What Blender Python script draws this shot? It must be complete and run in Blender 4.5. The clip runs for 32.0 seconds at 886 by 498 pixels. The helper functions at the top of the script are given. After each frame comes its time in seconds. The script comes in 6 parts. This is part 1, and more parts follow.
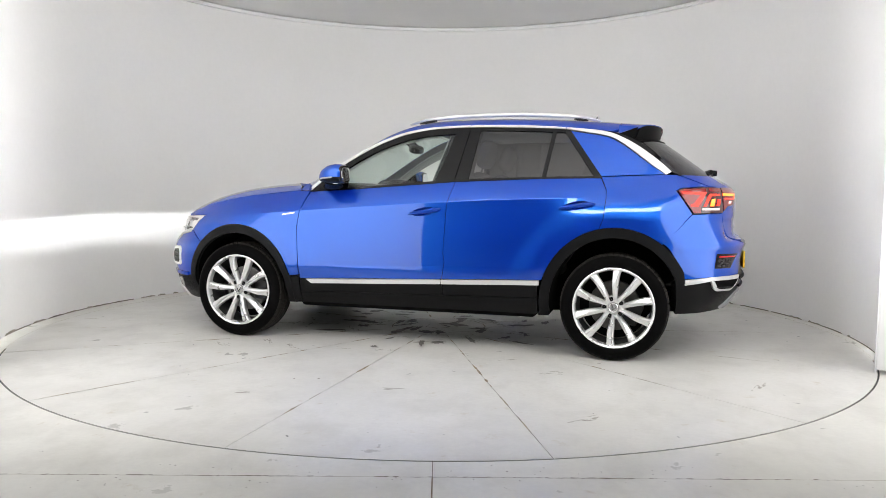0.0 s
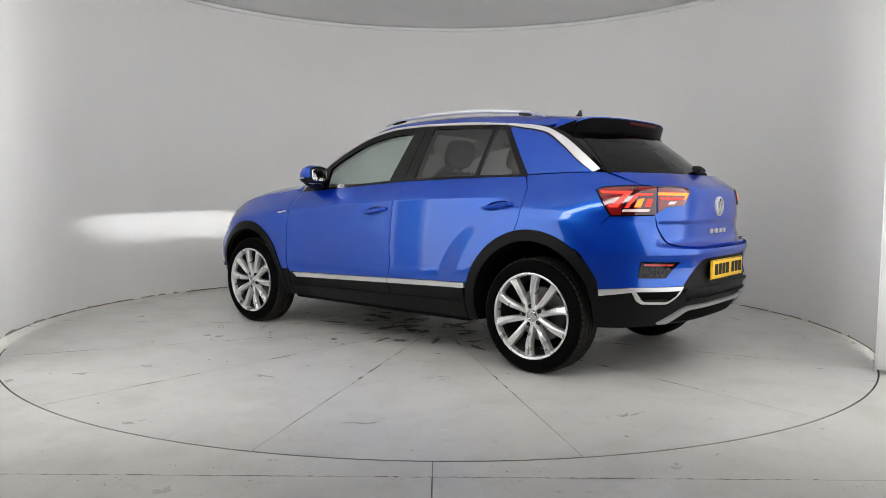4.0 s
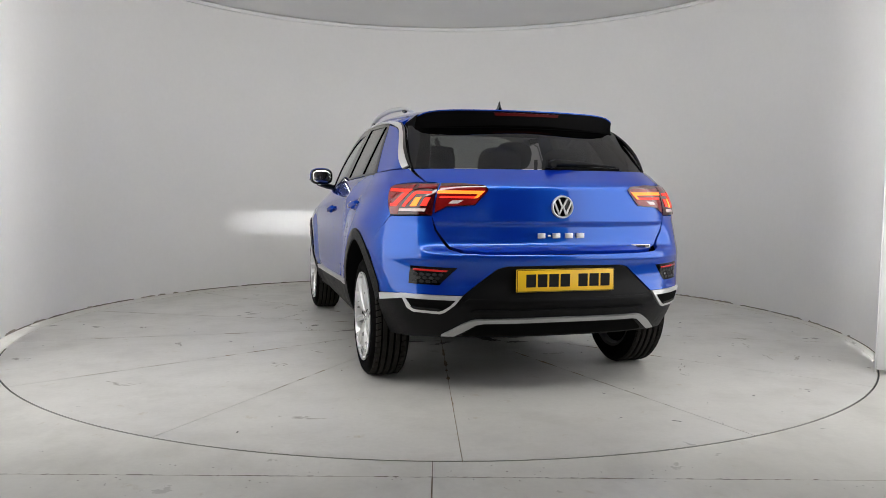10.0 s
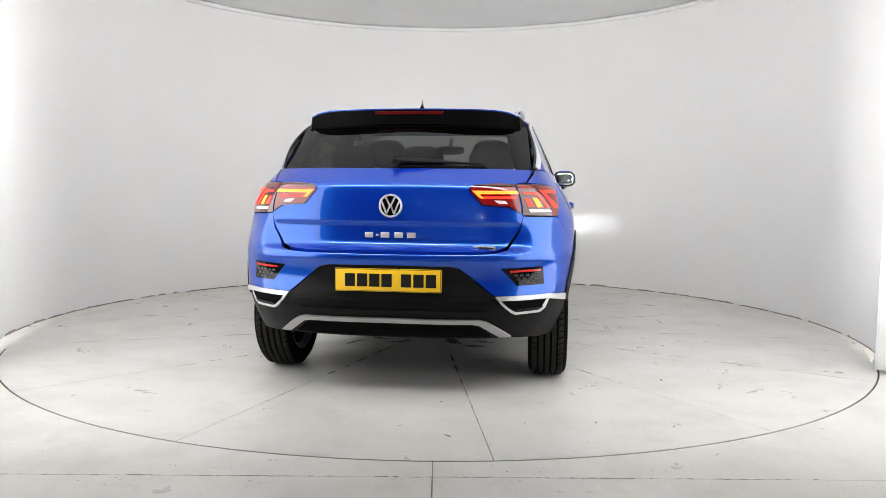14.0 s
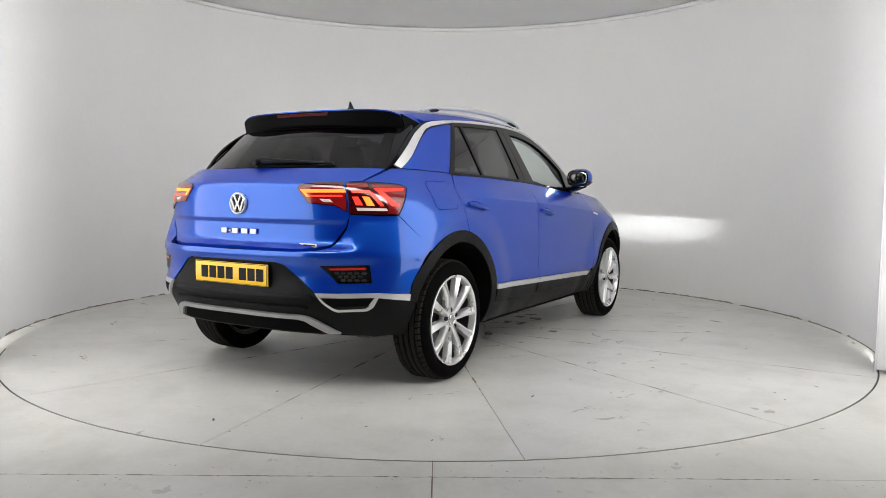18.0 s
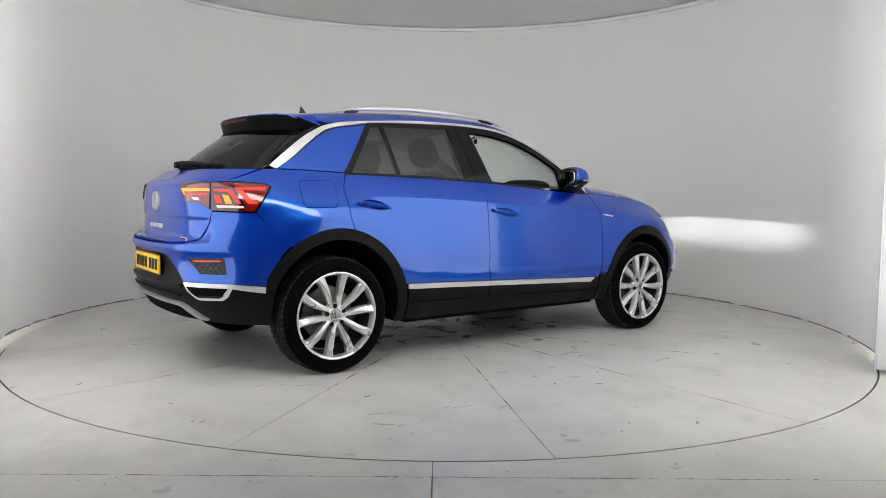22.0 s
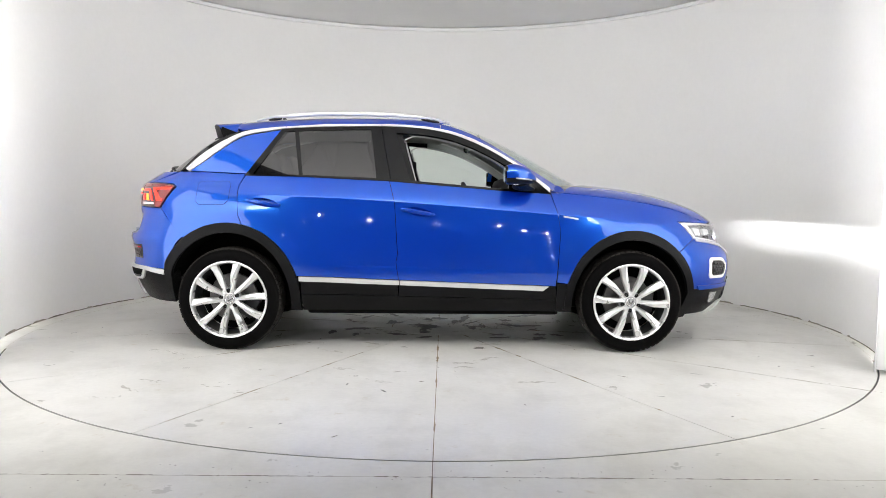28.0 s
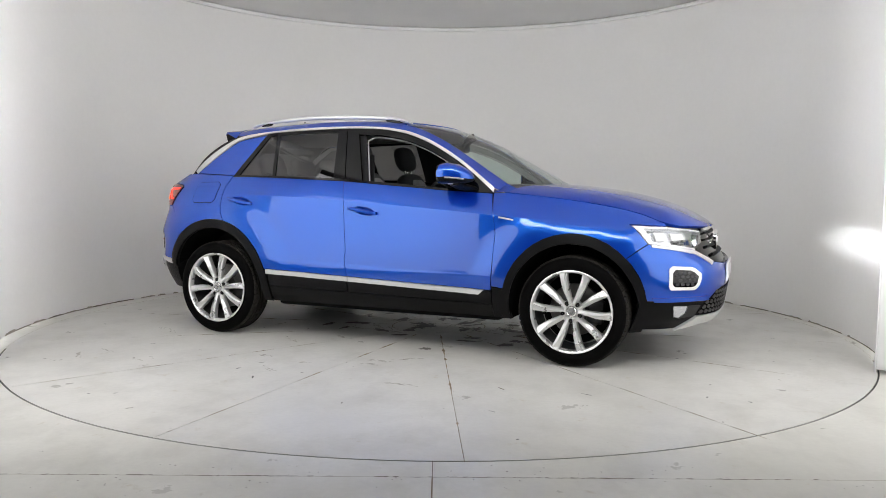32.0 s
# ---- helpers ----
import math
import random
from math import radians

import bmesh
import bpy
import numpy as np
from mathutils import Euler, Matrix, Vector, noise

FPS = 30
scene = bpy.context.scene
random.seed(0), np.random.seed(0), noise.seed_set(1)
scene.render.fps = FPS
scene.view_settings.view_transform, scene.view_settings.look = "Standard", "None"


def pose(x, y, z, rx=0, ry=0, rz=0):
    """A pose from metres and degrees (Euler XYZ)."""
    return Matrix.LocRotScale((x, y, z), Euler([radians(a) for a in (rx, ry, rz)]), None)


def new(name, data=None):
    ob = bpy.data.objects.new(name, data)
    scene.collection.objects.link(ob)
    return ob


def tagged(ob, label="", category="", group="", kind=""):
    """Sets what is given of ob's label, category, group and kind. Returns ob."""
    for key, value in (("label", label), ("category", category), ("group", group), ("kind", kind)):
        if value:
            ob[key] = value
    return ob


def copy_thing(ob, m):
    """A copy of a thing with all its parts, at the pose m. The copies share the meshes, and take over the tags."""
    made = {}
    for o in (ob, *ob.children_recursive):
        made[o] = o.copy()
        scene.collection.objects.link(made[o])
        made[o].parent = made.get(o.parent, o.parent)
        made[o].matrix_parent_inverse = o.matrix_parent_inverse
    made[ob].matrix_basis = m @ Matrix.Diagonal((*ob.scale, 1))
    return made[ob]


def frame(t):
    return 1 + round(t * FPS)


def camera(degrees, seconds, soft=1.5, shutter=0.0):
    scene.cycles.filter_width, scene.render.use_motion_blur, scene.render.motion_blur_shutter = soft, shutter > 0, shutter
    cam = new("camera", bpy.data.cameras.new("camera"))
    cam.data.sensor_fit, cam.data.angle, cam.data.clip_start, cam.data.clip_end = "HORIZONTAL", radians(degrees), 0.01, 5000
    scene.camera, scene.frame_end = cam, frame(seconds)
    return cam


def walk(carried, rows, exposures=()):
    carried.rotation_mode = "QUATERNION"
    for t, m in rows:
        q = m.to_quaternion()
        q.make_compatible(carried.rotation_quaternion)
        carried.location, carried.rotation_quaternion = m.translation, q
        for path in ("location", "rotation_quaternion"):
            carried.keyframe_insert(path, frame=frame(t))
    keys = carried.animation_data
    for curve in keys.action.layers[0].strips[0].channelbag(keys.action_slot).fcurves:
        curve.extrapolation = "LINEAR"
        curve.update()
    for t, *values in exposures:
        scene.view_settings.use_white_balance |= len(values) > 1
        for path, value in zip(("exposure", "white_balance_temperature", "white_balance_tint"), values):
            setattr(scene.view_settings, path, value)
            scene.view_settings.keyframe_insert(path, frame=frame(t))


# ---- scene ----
from mathutils import geometry

TURN_MID, TURN_HALF = 70.41, -93.40     # turntable angle in degrees at 16 s and its change over 16 s
EYE = (0.0, -5.743, 1.031)

cam = camera(60.8, 32.0, soft=0.65)
aim = Euler((radians(90 - 4.306), 0, radians(-0.309))).to_matrix().to_4x4()
still = Matrix.Translation(EYE) @ aim @ pose(0, 0, 0, 0, 0, 0.537)
walk(cam, [(0.0, still), (32.0, still)],
     exposures=[(0.0, -0.12), (1.0, -0.34), (2.0, -0.52), (3.0, -0.64), (6.0, -0.6), (9.0, -0.65), (11.0, -0.48), (12.0, -0.22), (13.0, 0.06), (14.5, 0.05), (17.0, -0.27),
                (19.0, -0.38), (21.0, -0.5), (23.0, -0.62), (25.0, -0.7), (26.0, -0.5), (27.2, 0.0), (29.0, 0.04), (30.5, -0.08), (32.0, -0.40)])

world = bpy.data.worlds.new("dim_room")
scene.world = world
world.use_nodes = True
world.node_tree.nodes["Background"].inputs[0].default_value = (0.5, 0.5, 0.52, 1)
world.node_tree.nodes["Background"].inputs[1].default_value = 0.05

# ---- materials ----


def material(name, color=(0.5, 0.5, 0.5), rough=0.5, metal=0.0, coat=0.0, coat_rough=0.03, coat_ior=1.5, spec=0.5, vary=0.0, scale=6.0, fine=60.0, bump=0.0, emit=None, power=0.0, ior=1.5, tint=(1, 1, 1)):
    m = bpy.data.materials.new(name)
    m.use_nodes = True
    nt = m.node_tree
    b = nt.nodes["Principled BSDF"]
    b.inputs["Base Color"].default_value = (*color, 1)
    b.inputs["Roughness"].default_value = rough
    b.inputs["Metallic"].default_value = metal
    b.inputs["Coat Weight"].default_value = coat
    b.inputs["Coat Roughness"].default_value = coat_rough
    b.inputs["Coat IOR"].default_value = coat_ior
    b.inputs["Specular IOR Level"].default_value = spec
    b.inputs["IOR"].default_value = ior
    if emit:
        b.inputs["Emission Color"].default_value = (*emit, 1)
        b.inputs["Emission Strength"].default_value = power
    b.inputs["Specular Tint"].default_value = (*tint, 1)
    if vary or bump:
        co = nt.nodes.new("ShaderNodeTexCoord")
        big = nt.nodes.new("ShaderNodeTexNoise")
        big.inputs["Scale"].default_value, big.inputs["Detail"].default_value = scale, 5
        small = nt.nodes.new("ShaderNodeTexNoise")
        small.inputs["Scale"].default_value, small.inputs["Detail"].default_value = fine, 4
        for n in (big, small):
            nt.links.new(co.outputs["Object"], n.inputs["Vector"])
        mixed = nt.nodes.new("ShaderNodeMix")
        mixed.inputs[0].default_value = 0.35
        nt.links.new(big.outputs["Fac"], mixed.inputs[2])
        nt.links.new(small.outputs["Fac"], mixed.inputs[3])
        ramp = nt.nodes.new("ShaderNodeMapRange")
        ramp.inputs[1].default_value, ramp.inputs[2].default_value = 0.3, 0.7
        ramp.inputs[3].default_value, ramp.inputs[4].default_value = 1 - vary, 1 + vary
        nt.links.new(mixed.outputs[0], ramp.inputs[0])
        hsv = nt.nodes.new("ShaderNodeHueSaturation")
        hsv.inputs["Color"].default_value = (*color, 1)
        nt.links.new(ramp.outputs[0], hsv.inputs["Value"])
        nt.links.new(hsv.outputs[0], b.inputs["Base Color"])
        rr = nt.nodes.new("ShaderNodeMapRange")
        rr.inputs[3].default_value, rr.inputs[4].default_value = max(0.02, rough - 0.12), min(1, rough + 0.12)
        nt.links.new(big.outputs["Fac"], rr.inputs[0])
        nt.links.new(rr.outputs[0], b.inputs["Roughness"])
        if bump:
            bp = nt.nodes.new("ShaderNodeBump")
            bp.inputs["Strength"].default_value, bp.inputs["Distance"].default_value = bump, 0.004
            nt.links.new(small.outputs["Fac"], bp.inputs["Height"])
            nt.links.new(bp.outputs[0], b.inputs["Normal"])
    return m


def glass(name, tint, gloss=1.0, rough=0.0, face=0.06):
    m = bpy.data.materials.new(name)
    m.use_nodes = True
    nt = m.node_tree
    nt.nodes.remove(nt.nodes["Principled BSDF"])
    out = nt.nodes["Material Output"]
    clear = nt.nodes.new("ShaderNodeBsdfTransparent")
    clear.inputs[0].default_value = (*tint, 1)
    shine = nt.nodes.new("ShaderNodeBsdfGlossy")
    shine.inputs["Roughness"].default_value = rough
    shine.inputs["Color"].default_value = (gloss, gloss, gloss, 1)
    lw = nt.nodes.new("ShaderNodeLayerWeight")
    lw.inputs[0].default_value = 0.5
    pw = nt.nodes.new("ShaderNodeMath")
    pw.operation = "POWER"
    pw.inputs[1].default_value = 5.0
    nt.links.new(lw.outputs["Facing"], pw.inputs[0])
    fr = nt.nodes.new("ShaderNodeMapRange")
    fr.inputs[3].default_value, fr.inputs[4].default_value = face, 1.0
    nt.links.new(pw.outputs[0], fr.inputs[0])
    mix = nt.nodes.new("ShaderNodeMixShader")
    nt.links.new(fr.outputs[0], mix.inputs[0])
    nt.links.new(clear.outputs[0], mix.inputs[1])
    nt.links.new(shine.outputs[0], mix.inputs[2])
    nt.links.new(mix.outputs[0], out.inputs["Surface"])
    return m


def flake_paint(name, pigment, flake, share):
    """Metallic car paint: saturated pigment and paler metal flakes under one clear coat."""
    m = bpy.data.materials.new(name)
    m.use_nodes = True
    nt = m.node_tree
    mix = nt.nodes.new("ShaderNodeMixShader")
    mix.inputs[0].default_value = share
    co = nt.nodes.new("ShaderNodeTexCoord")
    grain = nt.nodes.new("ShaderNodeTexNoise")
    grain.inputs["Scale"].default_value, grain.inputs["Detail"].default_value = 1400, 2
    nt.links.new(co.outputs["Object"], grain.inputs["Vector"])
    for i, (color, metal, rough) in enumerate(((pigment, 0.0, 0.5), (flake, 1.0, 0.29))):
        b = nt.nodes["Principled BSDF"] if i == 0 else nt.nodes.new("ShaderNodeBsdfPrincipled")
        b.inputs["Metallic"].default_value, b.inputs["Roughness"].default_value = metal, rough
        b.inputs["Specular IOR Level"].default_value = 0.0 if i == 0 else 0.5
        b.inputs["Coat Weight"].default_value, b.inputs["Coat Roughness"].default_value, b.inputs["Coat IOR"].default_value = 1.0, 0.03, 1.52
        hsv = nt.nodes.new("ShaderNodeHueSaturation")
        hsv.inputs["Color"].default_value = (*color, 1)
        ramp = nt.nodes.new("ShaderNodeMapRange")
        ramp.inputs[1].default_value, ramp.inputs[2].default_value, ramp.inputs[3].default_value, ramp.inputs[4].default_value = 0.3, 0.7, 0.95, 1.05
        nt.links.new(grain.outputs["Fac"], ramp.inputs[0])
        nt.links.new(ramp.outputs[0], hsv.inputs["Value"])
        nt.links.new(hsv.outputs[0], b.inputs["Base Color"])
        nt.links.new(b.outputs[0], mix.inputs[1 + i])
    nt.links.new(mix.outputs[0], nt.nodes["Material Output"].inputs["Surface"])
    return m


M = dict(
    paint=flake_paint("blue_metallic_paint", (0.002, 0.020, 0.37), (0.018, 0.148, 0.55), 0.47),
    black=material("black_plastic", (0.0032, 0.0032, 0.0035), 0.44, spec=0.15, vary=0.12, scale=9, fine=400, bump=0.25),
    gloss_black=material("gloss_black", (0.003, 0.003, 0.0035), 0.07, spec=0.33),
    spoiler=material("satin_black_spoiler", (0.002, 0.002, 0.002), 0.4, spec=0.03),
    rubber=material("tyre_rubber", (0.0035, 0.0034, 0.0034), 0.7, spec=0.025, vary=0.2, scale=12, fine=180, bump=0.2),
    tread=material("worn_tread", (0.022, 0.020, 0.018), 0.85, spec=0.12, vary=0.25, scale=14, fine=160, bump=0.2),
    silver=material("silver_alloy", (0.72, 0.72, 0.715), 0.30, 0.65, coat=0.3, vary=0.04, scale=10, fine=300),
    # the rim barrel's shade is put into this colour; also the caliper's metal
    barrel_shade_caliper=material("shaded_barrel_caliper_metal", (0.05, 0.05, 0.05), 0.5, 0.4, vary=0.1),
    satin=material("satin_silver_trim", (0.66, 0.66, 0.655), 0.34, 0.6),
    grey_trim=material("grey_painted_trim", (0.36, 0.36, 0.36), 0.4, 0.4, vary=0.04),
    chrome=material("chrome", (0.85, 0.85, 0.85), 0.08, 1.0),
    liner=material("wheel_liner_felt", (0.004, 0.004, 0.004), 0.95, spec=0.05, vary=0.15),
    steel=material("brake_steel", (0.16, 0.155, 0.15), 0.38, 0.9, vary=0.1, scale=30),
    cabin=material("cabin_dark_plastic", (0.014, 0.014, 0.015), 0.65, spec=0.15, vary=0.1, bump=0.1),
    # paler than the cabin plastic: windscreen haze is put into this grey
    dash=material("dashboard_haze_grey", (0.09, 0.09, 0.092), 0.55, vary=0.1, bump=0.1),
    cloth=material("seat_cloth_charcoal", (0.018, 0.018, 0.020), 0.95, vary=0.2, scale=20, fine=700, bump=0.3),
    cloth_grey=material("seat_cloth_grey", (0.13, 0.13, 0.135), 0.95, vary=0.15, scale=20, fine=700, bump=0.3),
    headliner=material("headliner_grey", (0.42, 0.42, 0.41), 0.95, vary=0.05, fine=500),
    clear=glass("clear_green_glass", (0.80, 0.88, 0.84)),
    privacy=glass("privacy_glass", (0.13, 0.13, 0.127), face=0.085),
    rear_glass=glass("tinted_rear_glass", (0.19, 0.185, 0.18), 0.75, face=0.05),
    lens=glass("clear_lamp_lens", (0.95, 0.95, 0.95)),
    red=material("red_lamp_lens", (0.15, 0.004, 0.005), 0.14, coat=1.0, emit=(1, 0.03, 0.02), power=0.05),
    dark_red=material("dark_red_lamp_lens", (0.045, 0.002, 0.003), 0.1, coat=1.0),
    lit_red=material("lit_red_element", (0.6, 0.02, 0.01), 0.3, emit=(1.0, 0.035, 0.015), power=1.15),
    lit_amber=material("lit_orange_element", (0.7, 0.2, 0.02), 0.3, emit=(1.0, 0.22, 0.02), power=1.9),
    lit_pale=material("pale_lamp_window", (0.75, 0.62, 0.6), 0.15, coat=1.0),
    # faint glow put into the reflector, which is no lamp
    reflector=material("red_reflector_glow", (0.5, 0.012, 0.01), 0.2, coat=1.0, emit=(1, 0.03, 0.02), power=0.02),
    beam=material("headlamp_beam_source", (1, 1, 1), 0.5, emit=(0.95, 0.98, 1.0), power=126000),
    brake_lamp=material("dark_brake_lamp", (0.05, 0.002, 0.002), 0.35, spec=0.1, emit=(1, 0.02, 0.01), power=0.012),
    mirror_lamp=material("lit_mirror_lamp", (0.9, 0.9, 0.9), 0.3, emit=(1, 1, 1), power=0.8),
    lamp_grey=material("lamp_reflector_grey", (0.62, 0.63, 0.65), 0.22, 0.7),
    drl=material("white_lamp_interior", (0.85, 0.85, 0.86), 0.2, 0.3, emit=(1, 1, 1), power=0.10),
    yellow=material("yellow_plate", (0.86, 0.52, 0.012), 0.4, vary=0.03, coat=0.3),
    ink=material("plate_black_bar", (0.010, 0.010, 0.010), 0.55, spec=0.15),
    honey=material("honeycomb_grey_plastic", (0.014, 0.014, 0.015), 0.42, vary=0.1),
)

# ---- smooth curves and mesh helpers ----


def curve(points):
    """A smooth monotone curve through the points (x, y)."""
    xs = np.array([p[0] for p in points], float)
    ys = np.array([p[1] for p in points], float)
    h = np.diff(xs)
    d = np.diff(ys) / h
    t = np.zeros(len(xs))
    t[0], t[-1] = d[0], d[-1]
    for i in range(1, len(xs) - 1):
        if d[i - 1] * d[i] > 0:
            w1, w2 = 2 * h[i] + h[i - 1], h[i] + 2 * h[i - 1]
            t[i] = (w1 + w2) / (w1 / d[i - 1] + w2 / d[i])

    def f(x):
        x = np.clip(np.asarray(x, float), xs[0], xs[-1])
        i = np.clip(np.searchsorted(xs, x) - 1, 0, len(h) - 1)
        s = (x - xs[i]) / h[i]
        return (ys[i] * (1 + 2 * s) * (1 - s) ** 2 + t[i] * h[i] * s * (1 - s) ** 2 + ys[i + 1] * s * s * (3 - 2 * s) + t[i + 1] * h[i] * s * s * (s - 1))
    return f


def spline(points):
    """A natural cubic spline through the points (x, y), with no wobble in its bend."""
    xs = np.array([p[0] for p in points], float)
    ys = np.array([p[1] for p in points], float)
    n, h = len(xs), np.diff(xs)
    A, r = np.eye(n), np.zeros(n)
    for i in range(1, n - 1):
        A[i, i - 1], A[i, i], A[i, i + 1] = h[i - 1], 2 * (h[i - 1] + h[i]), h[i]
        r[i] = 6 * ((ys[i + 1] - ys[i]) / h[i] - (ys[i] - ys[i - 1]) / h[i - 1])
    m = np.linalg.solve(A, r)

    def f(x):
        x = np.clip(np.asarray(x, float), xs[0], xs[-1])
        i = np.clip(np.searchsorted(xs, x) - 1, 0, n - 2)
        a, b, k = xs[i + 1] - x, x - xs[i], h[i]
        return m[i] * a ** 3 / (6 * k) + m[i + 1] * b ** 3 / (6 * k) + (ys[i] / k - m[i] * k / 6) * a + (ys[i + 1] / k - m[i + 1] * k / 6) * b
    return f


def mesh_part(name, verts, faces, mat, parent=None, label="", smooth=True, loops=None):
    me = bpy.data.meshes.new(name)
    me.from_pydata([tuple(map(float, v)) for v in verts], [], [tuple(map(int, f)) for f in faces])
    me.materials.append(mat)
    me.polygons.foreach_set("use_smooth", [smooth] * len(me.polygons))
    if loops is not None:
        me.normals_split_custom_set([tuple(map(float, n)) for n in loops])
    ob = new(name, me)
    if parent:
        ob.parent = parent
    if label:
        ob["label"] = label
    return ob


def part(name, bm, mat, parent=None, label="", smooth=True):
    me = bpy.data.meshes.new(name)
    bmesh.ops.recalc_face_normals(bm, faces=bm.faces[:])
    bm.to_mesh(me)
    bm.free()
    me.materials.append(mat)
    me.polygons.foreach_set("use_smooth", [smooth] * len(me.polygons))
    if smooth:
        me.set_sharp_from_angle(angle=radians(38))
    ob = new(name, me)
    if parent:
        ob.parent = parent
    if label:
        ob["label"] = label
    return ob


def inside(poly, pts):
    x, y = pts[:, 0], pts[:, 1]
    r = np.zeros(len(pts), bool)
    n = len(poly)
    for i in range(n):
        (x1, y1), (x2, y2) = poly[i], poly[(i + 1) % n]
        if y1 == y2:
            continue
        r ^= ((y1 > y) != (y2 > y)) & (x < (x2 - x1) * (y - y1) / (y2 - y1) + x1)
    return r


def shrink(poly, g):
    p = np.array(poly, float)
    area = 0.5 * np.sum(p[:, 0] * np.roll(p[:, 1], -1) - np.roll(p[:, 0], -1) * p[:, 1])
    if area < 0:
        p = p[::-1]
    e = np.roll(p, -1, 0) - p
    e /= np.maximum(np.linalg.norm(e, axis=1), 1e-9)[:, None]
    n = np.stack([-e[:, 1], e[:, 0]], 1)
    m = n + np.roll(n, 1, 0)
    m /= np.maximum((m * n).sum(1), 0.45)[:, None]
    return p + g * m


def sheet(name, poly, F, mat, parent=None, label="", h=0.03, gap=0.0019, lift=0.0, depth=0.02, out=(0, 0, 0), lines=(), shade=None, holes=()):
    """A panel: the outline poly in a surface's own coordinates, F the surface, lifted outward by lift, its rim folded inward by depth.
    out: a point inside the body, from which the panel's outside faces away."""
    p = shrink(poly, gap)
    edge = []
    for a, b in zip(p, np.roll(p, -1, 0)):
        k = max(1, int(math.ceil(np.linalg.norm(b - a) / h)))
        edge += [a + (b - a) * i / k for i in range(k)]
    edge = np.array(edge)
    lo, hi = edge.min(0), edge.max(0)
    gx, gy = np.meshgrid(np.arange(lo[0] + h / 2, hi[0], h), np.arange(lo[1] + h / 2, hi[1], h))
    g = np.stack([gx.ravel(), gy.ravel()], 1)
    if len(g):
        g = g[inside(edge, g)]
    if len(g):
        e2 = np.roll(edge, -1, 0) - edge
        keep = np.ones(len(g), bool)
        for a, d in zip(edge, e2):
            s = np.clip(((g - a) @ d) / max(d @ d, 1e-12), 0, 1)
            keep &= np.linalg.norm(g - a - s[:, None] * d, axis=1) > 0.38 * h
        g = g[keep]
    for line in lines:
        # two close rows of points along a crease, so that its shading stays crisp and straight
        if len(g):
            g = g[np.abs(g[:, 1] - line(g[:, 0])) > 0.45 * h]
        uu = np.arange(lo[0] + h / 3, hi[0], h * 0.7)
        for off in (-0.0022, 0.0022):
            c = np.stack([uu, line(uu) + off], 1)
            c = c[inside(shrink(p, 0.012), c)]
            g = np.concatenate([g, c]) if len(g) else c
    ne = len(edge)
    links = [(i, (i + 1) % ne) for i in range(ne)]
    rims = [np.array(q, float) for q in holes]
    for q in rims:
        if len(g):
            g = g[~inside(shrink(q, -0.006), g)]
    allp = edge
    for q in rims:
        k = len(allp)
        links += [(k + i, k + (i + 1) % len(q)) for i in range(len(q))]
        allp = np.concatenate([allp, q])
    if len(g):
        allp = np.concatenate([allp, g])
    from_cdt = geometry.delaunay_2d_cdt
    vs, _, fs, *_ = from_cdt([Vector(q) for q in allp], links, [], 0, 1e-6)
    uv = np.array([(v[0], v[1]) for v in vs])
    tri = np.array([f for f in fs if len(f) == 3])
    tri = tri[inside(edge, uv[tri].mean(1))]
    for q in rims:
        tri = tri[~inside(q, uv[tri].mean(1))]
    P = np.stack(F(uv[:, 0], uv[:, 1]), 1)
    e = 2e-3
    Q = shade or F
    du = np.stack(Q(uv[:, 0] + e, uv[:, 1]), 1) - np.stack(Q(uv[:, 0] - e, uv[:, 1]), 1)
    dv = np.stack(Q(uv[:, 0], uv[:, 1] + e), 1) - np.stack(Q(uv[:, 0], uv[:, 1] - e), 1)
    N = np.cross(du, dv)
    N /= np.maximum(np.linalg.norm(N, axis=1), 1e-12)[:, None]
    if ((P - np.array(out)) * N).sum() < 0:
        N = -N
    P = P + N * lift
    t = P[tri]
    c = np.cross(t[:, 1] - t[:, 0], t[:, 2] - t[:, 0])
    bad = (c * N[tri[:, 0]]).sum(1) < 0
    tri[bad] = tri[bad][:, ::-1]
    verts, faces = list(P), [tuple(f) for f in tri]
    loops = [N[i] for f in tri for i in f]
    if depth:
        n0 = len(verts)
        low = P - N * depth
        # rim of the panel: edges that belong to one triangle
        count = {}
        for f in tri:
            for a, b in ((f[0], f[1]), (f[1], f[2]), (f[2], f[0])):
                count[(a, b)] = 1
        for (a, b) in list(count):
            if (b, a) in count:
                continue
            k = len(verts)
            verts += [P[a], P[b], low[b], low[a]]
            faces.append((k + 1, k, k + 3, k + 2))
            fn = np.cross(P[a] - P[b], low[a] - P[b])
            fn = fn / max(np.linalg.norm(fn), 1e-12)
            loops += [fn] * 4
    return mesh_part(name, verts, faces, mat, parent, label, True, loops)


def box(bm, x0, x1, y0, y1, z0, z1, bevel=0.0, seg=2):
    r = bmesh.ops.create_cube(bm, size=1)
    bmesh.ops.transform(bm, matrix=Matrix.Translation(((x0 + x1) / 2, (y0 + y1) / 2, (z0 + z1) / 2)) @ Matrix.Diagonal((x1 - x0, y1 - y0, z1 - z0, 1)), verts=r["verts"])
    if bevel:
        es = list({e for v in r["verts"] for e in v.link_edges})
        bmesh.ops.bevel(bm, geom=es, offset=bevel, segments=seg, affect="EDGES", profile=0.5)
    return bm


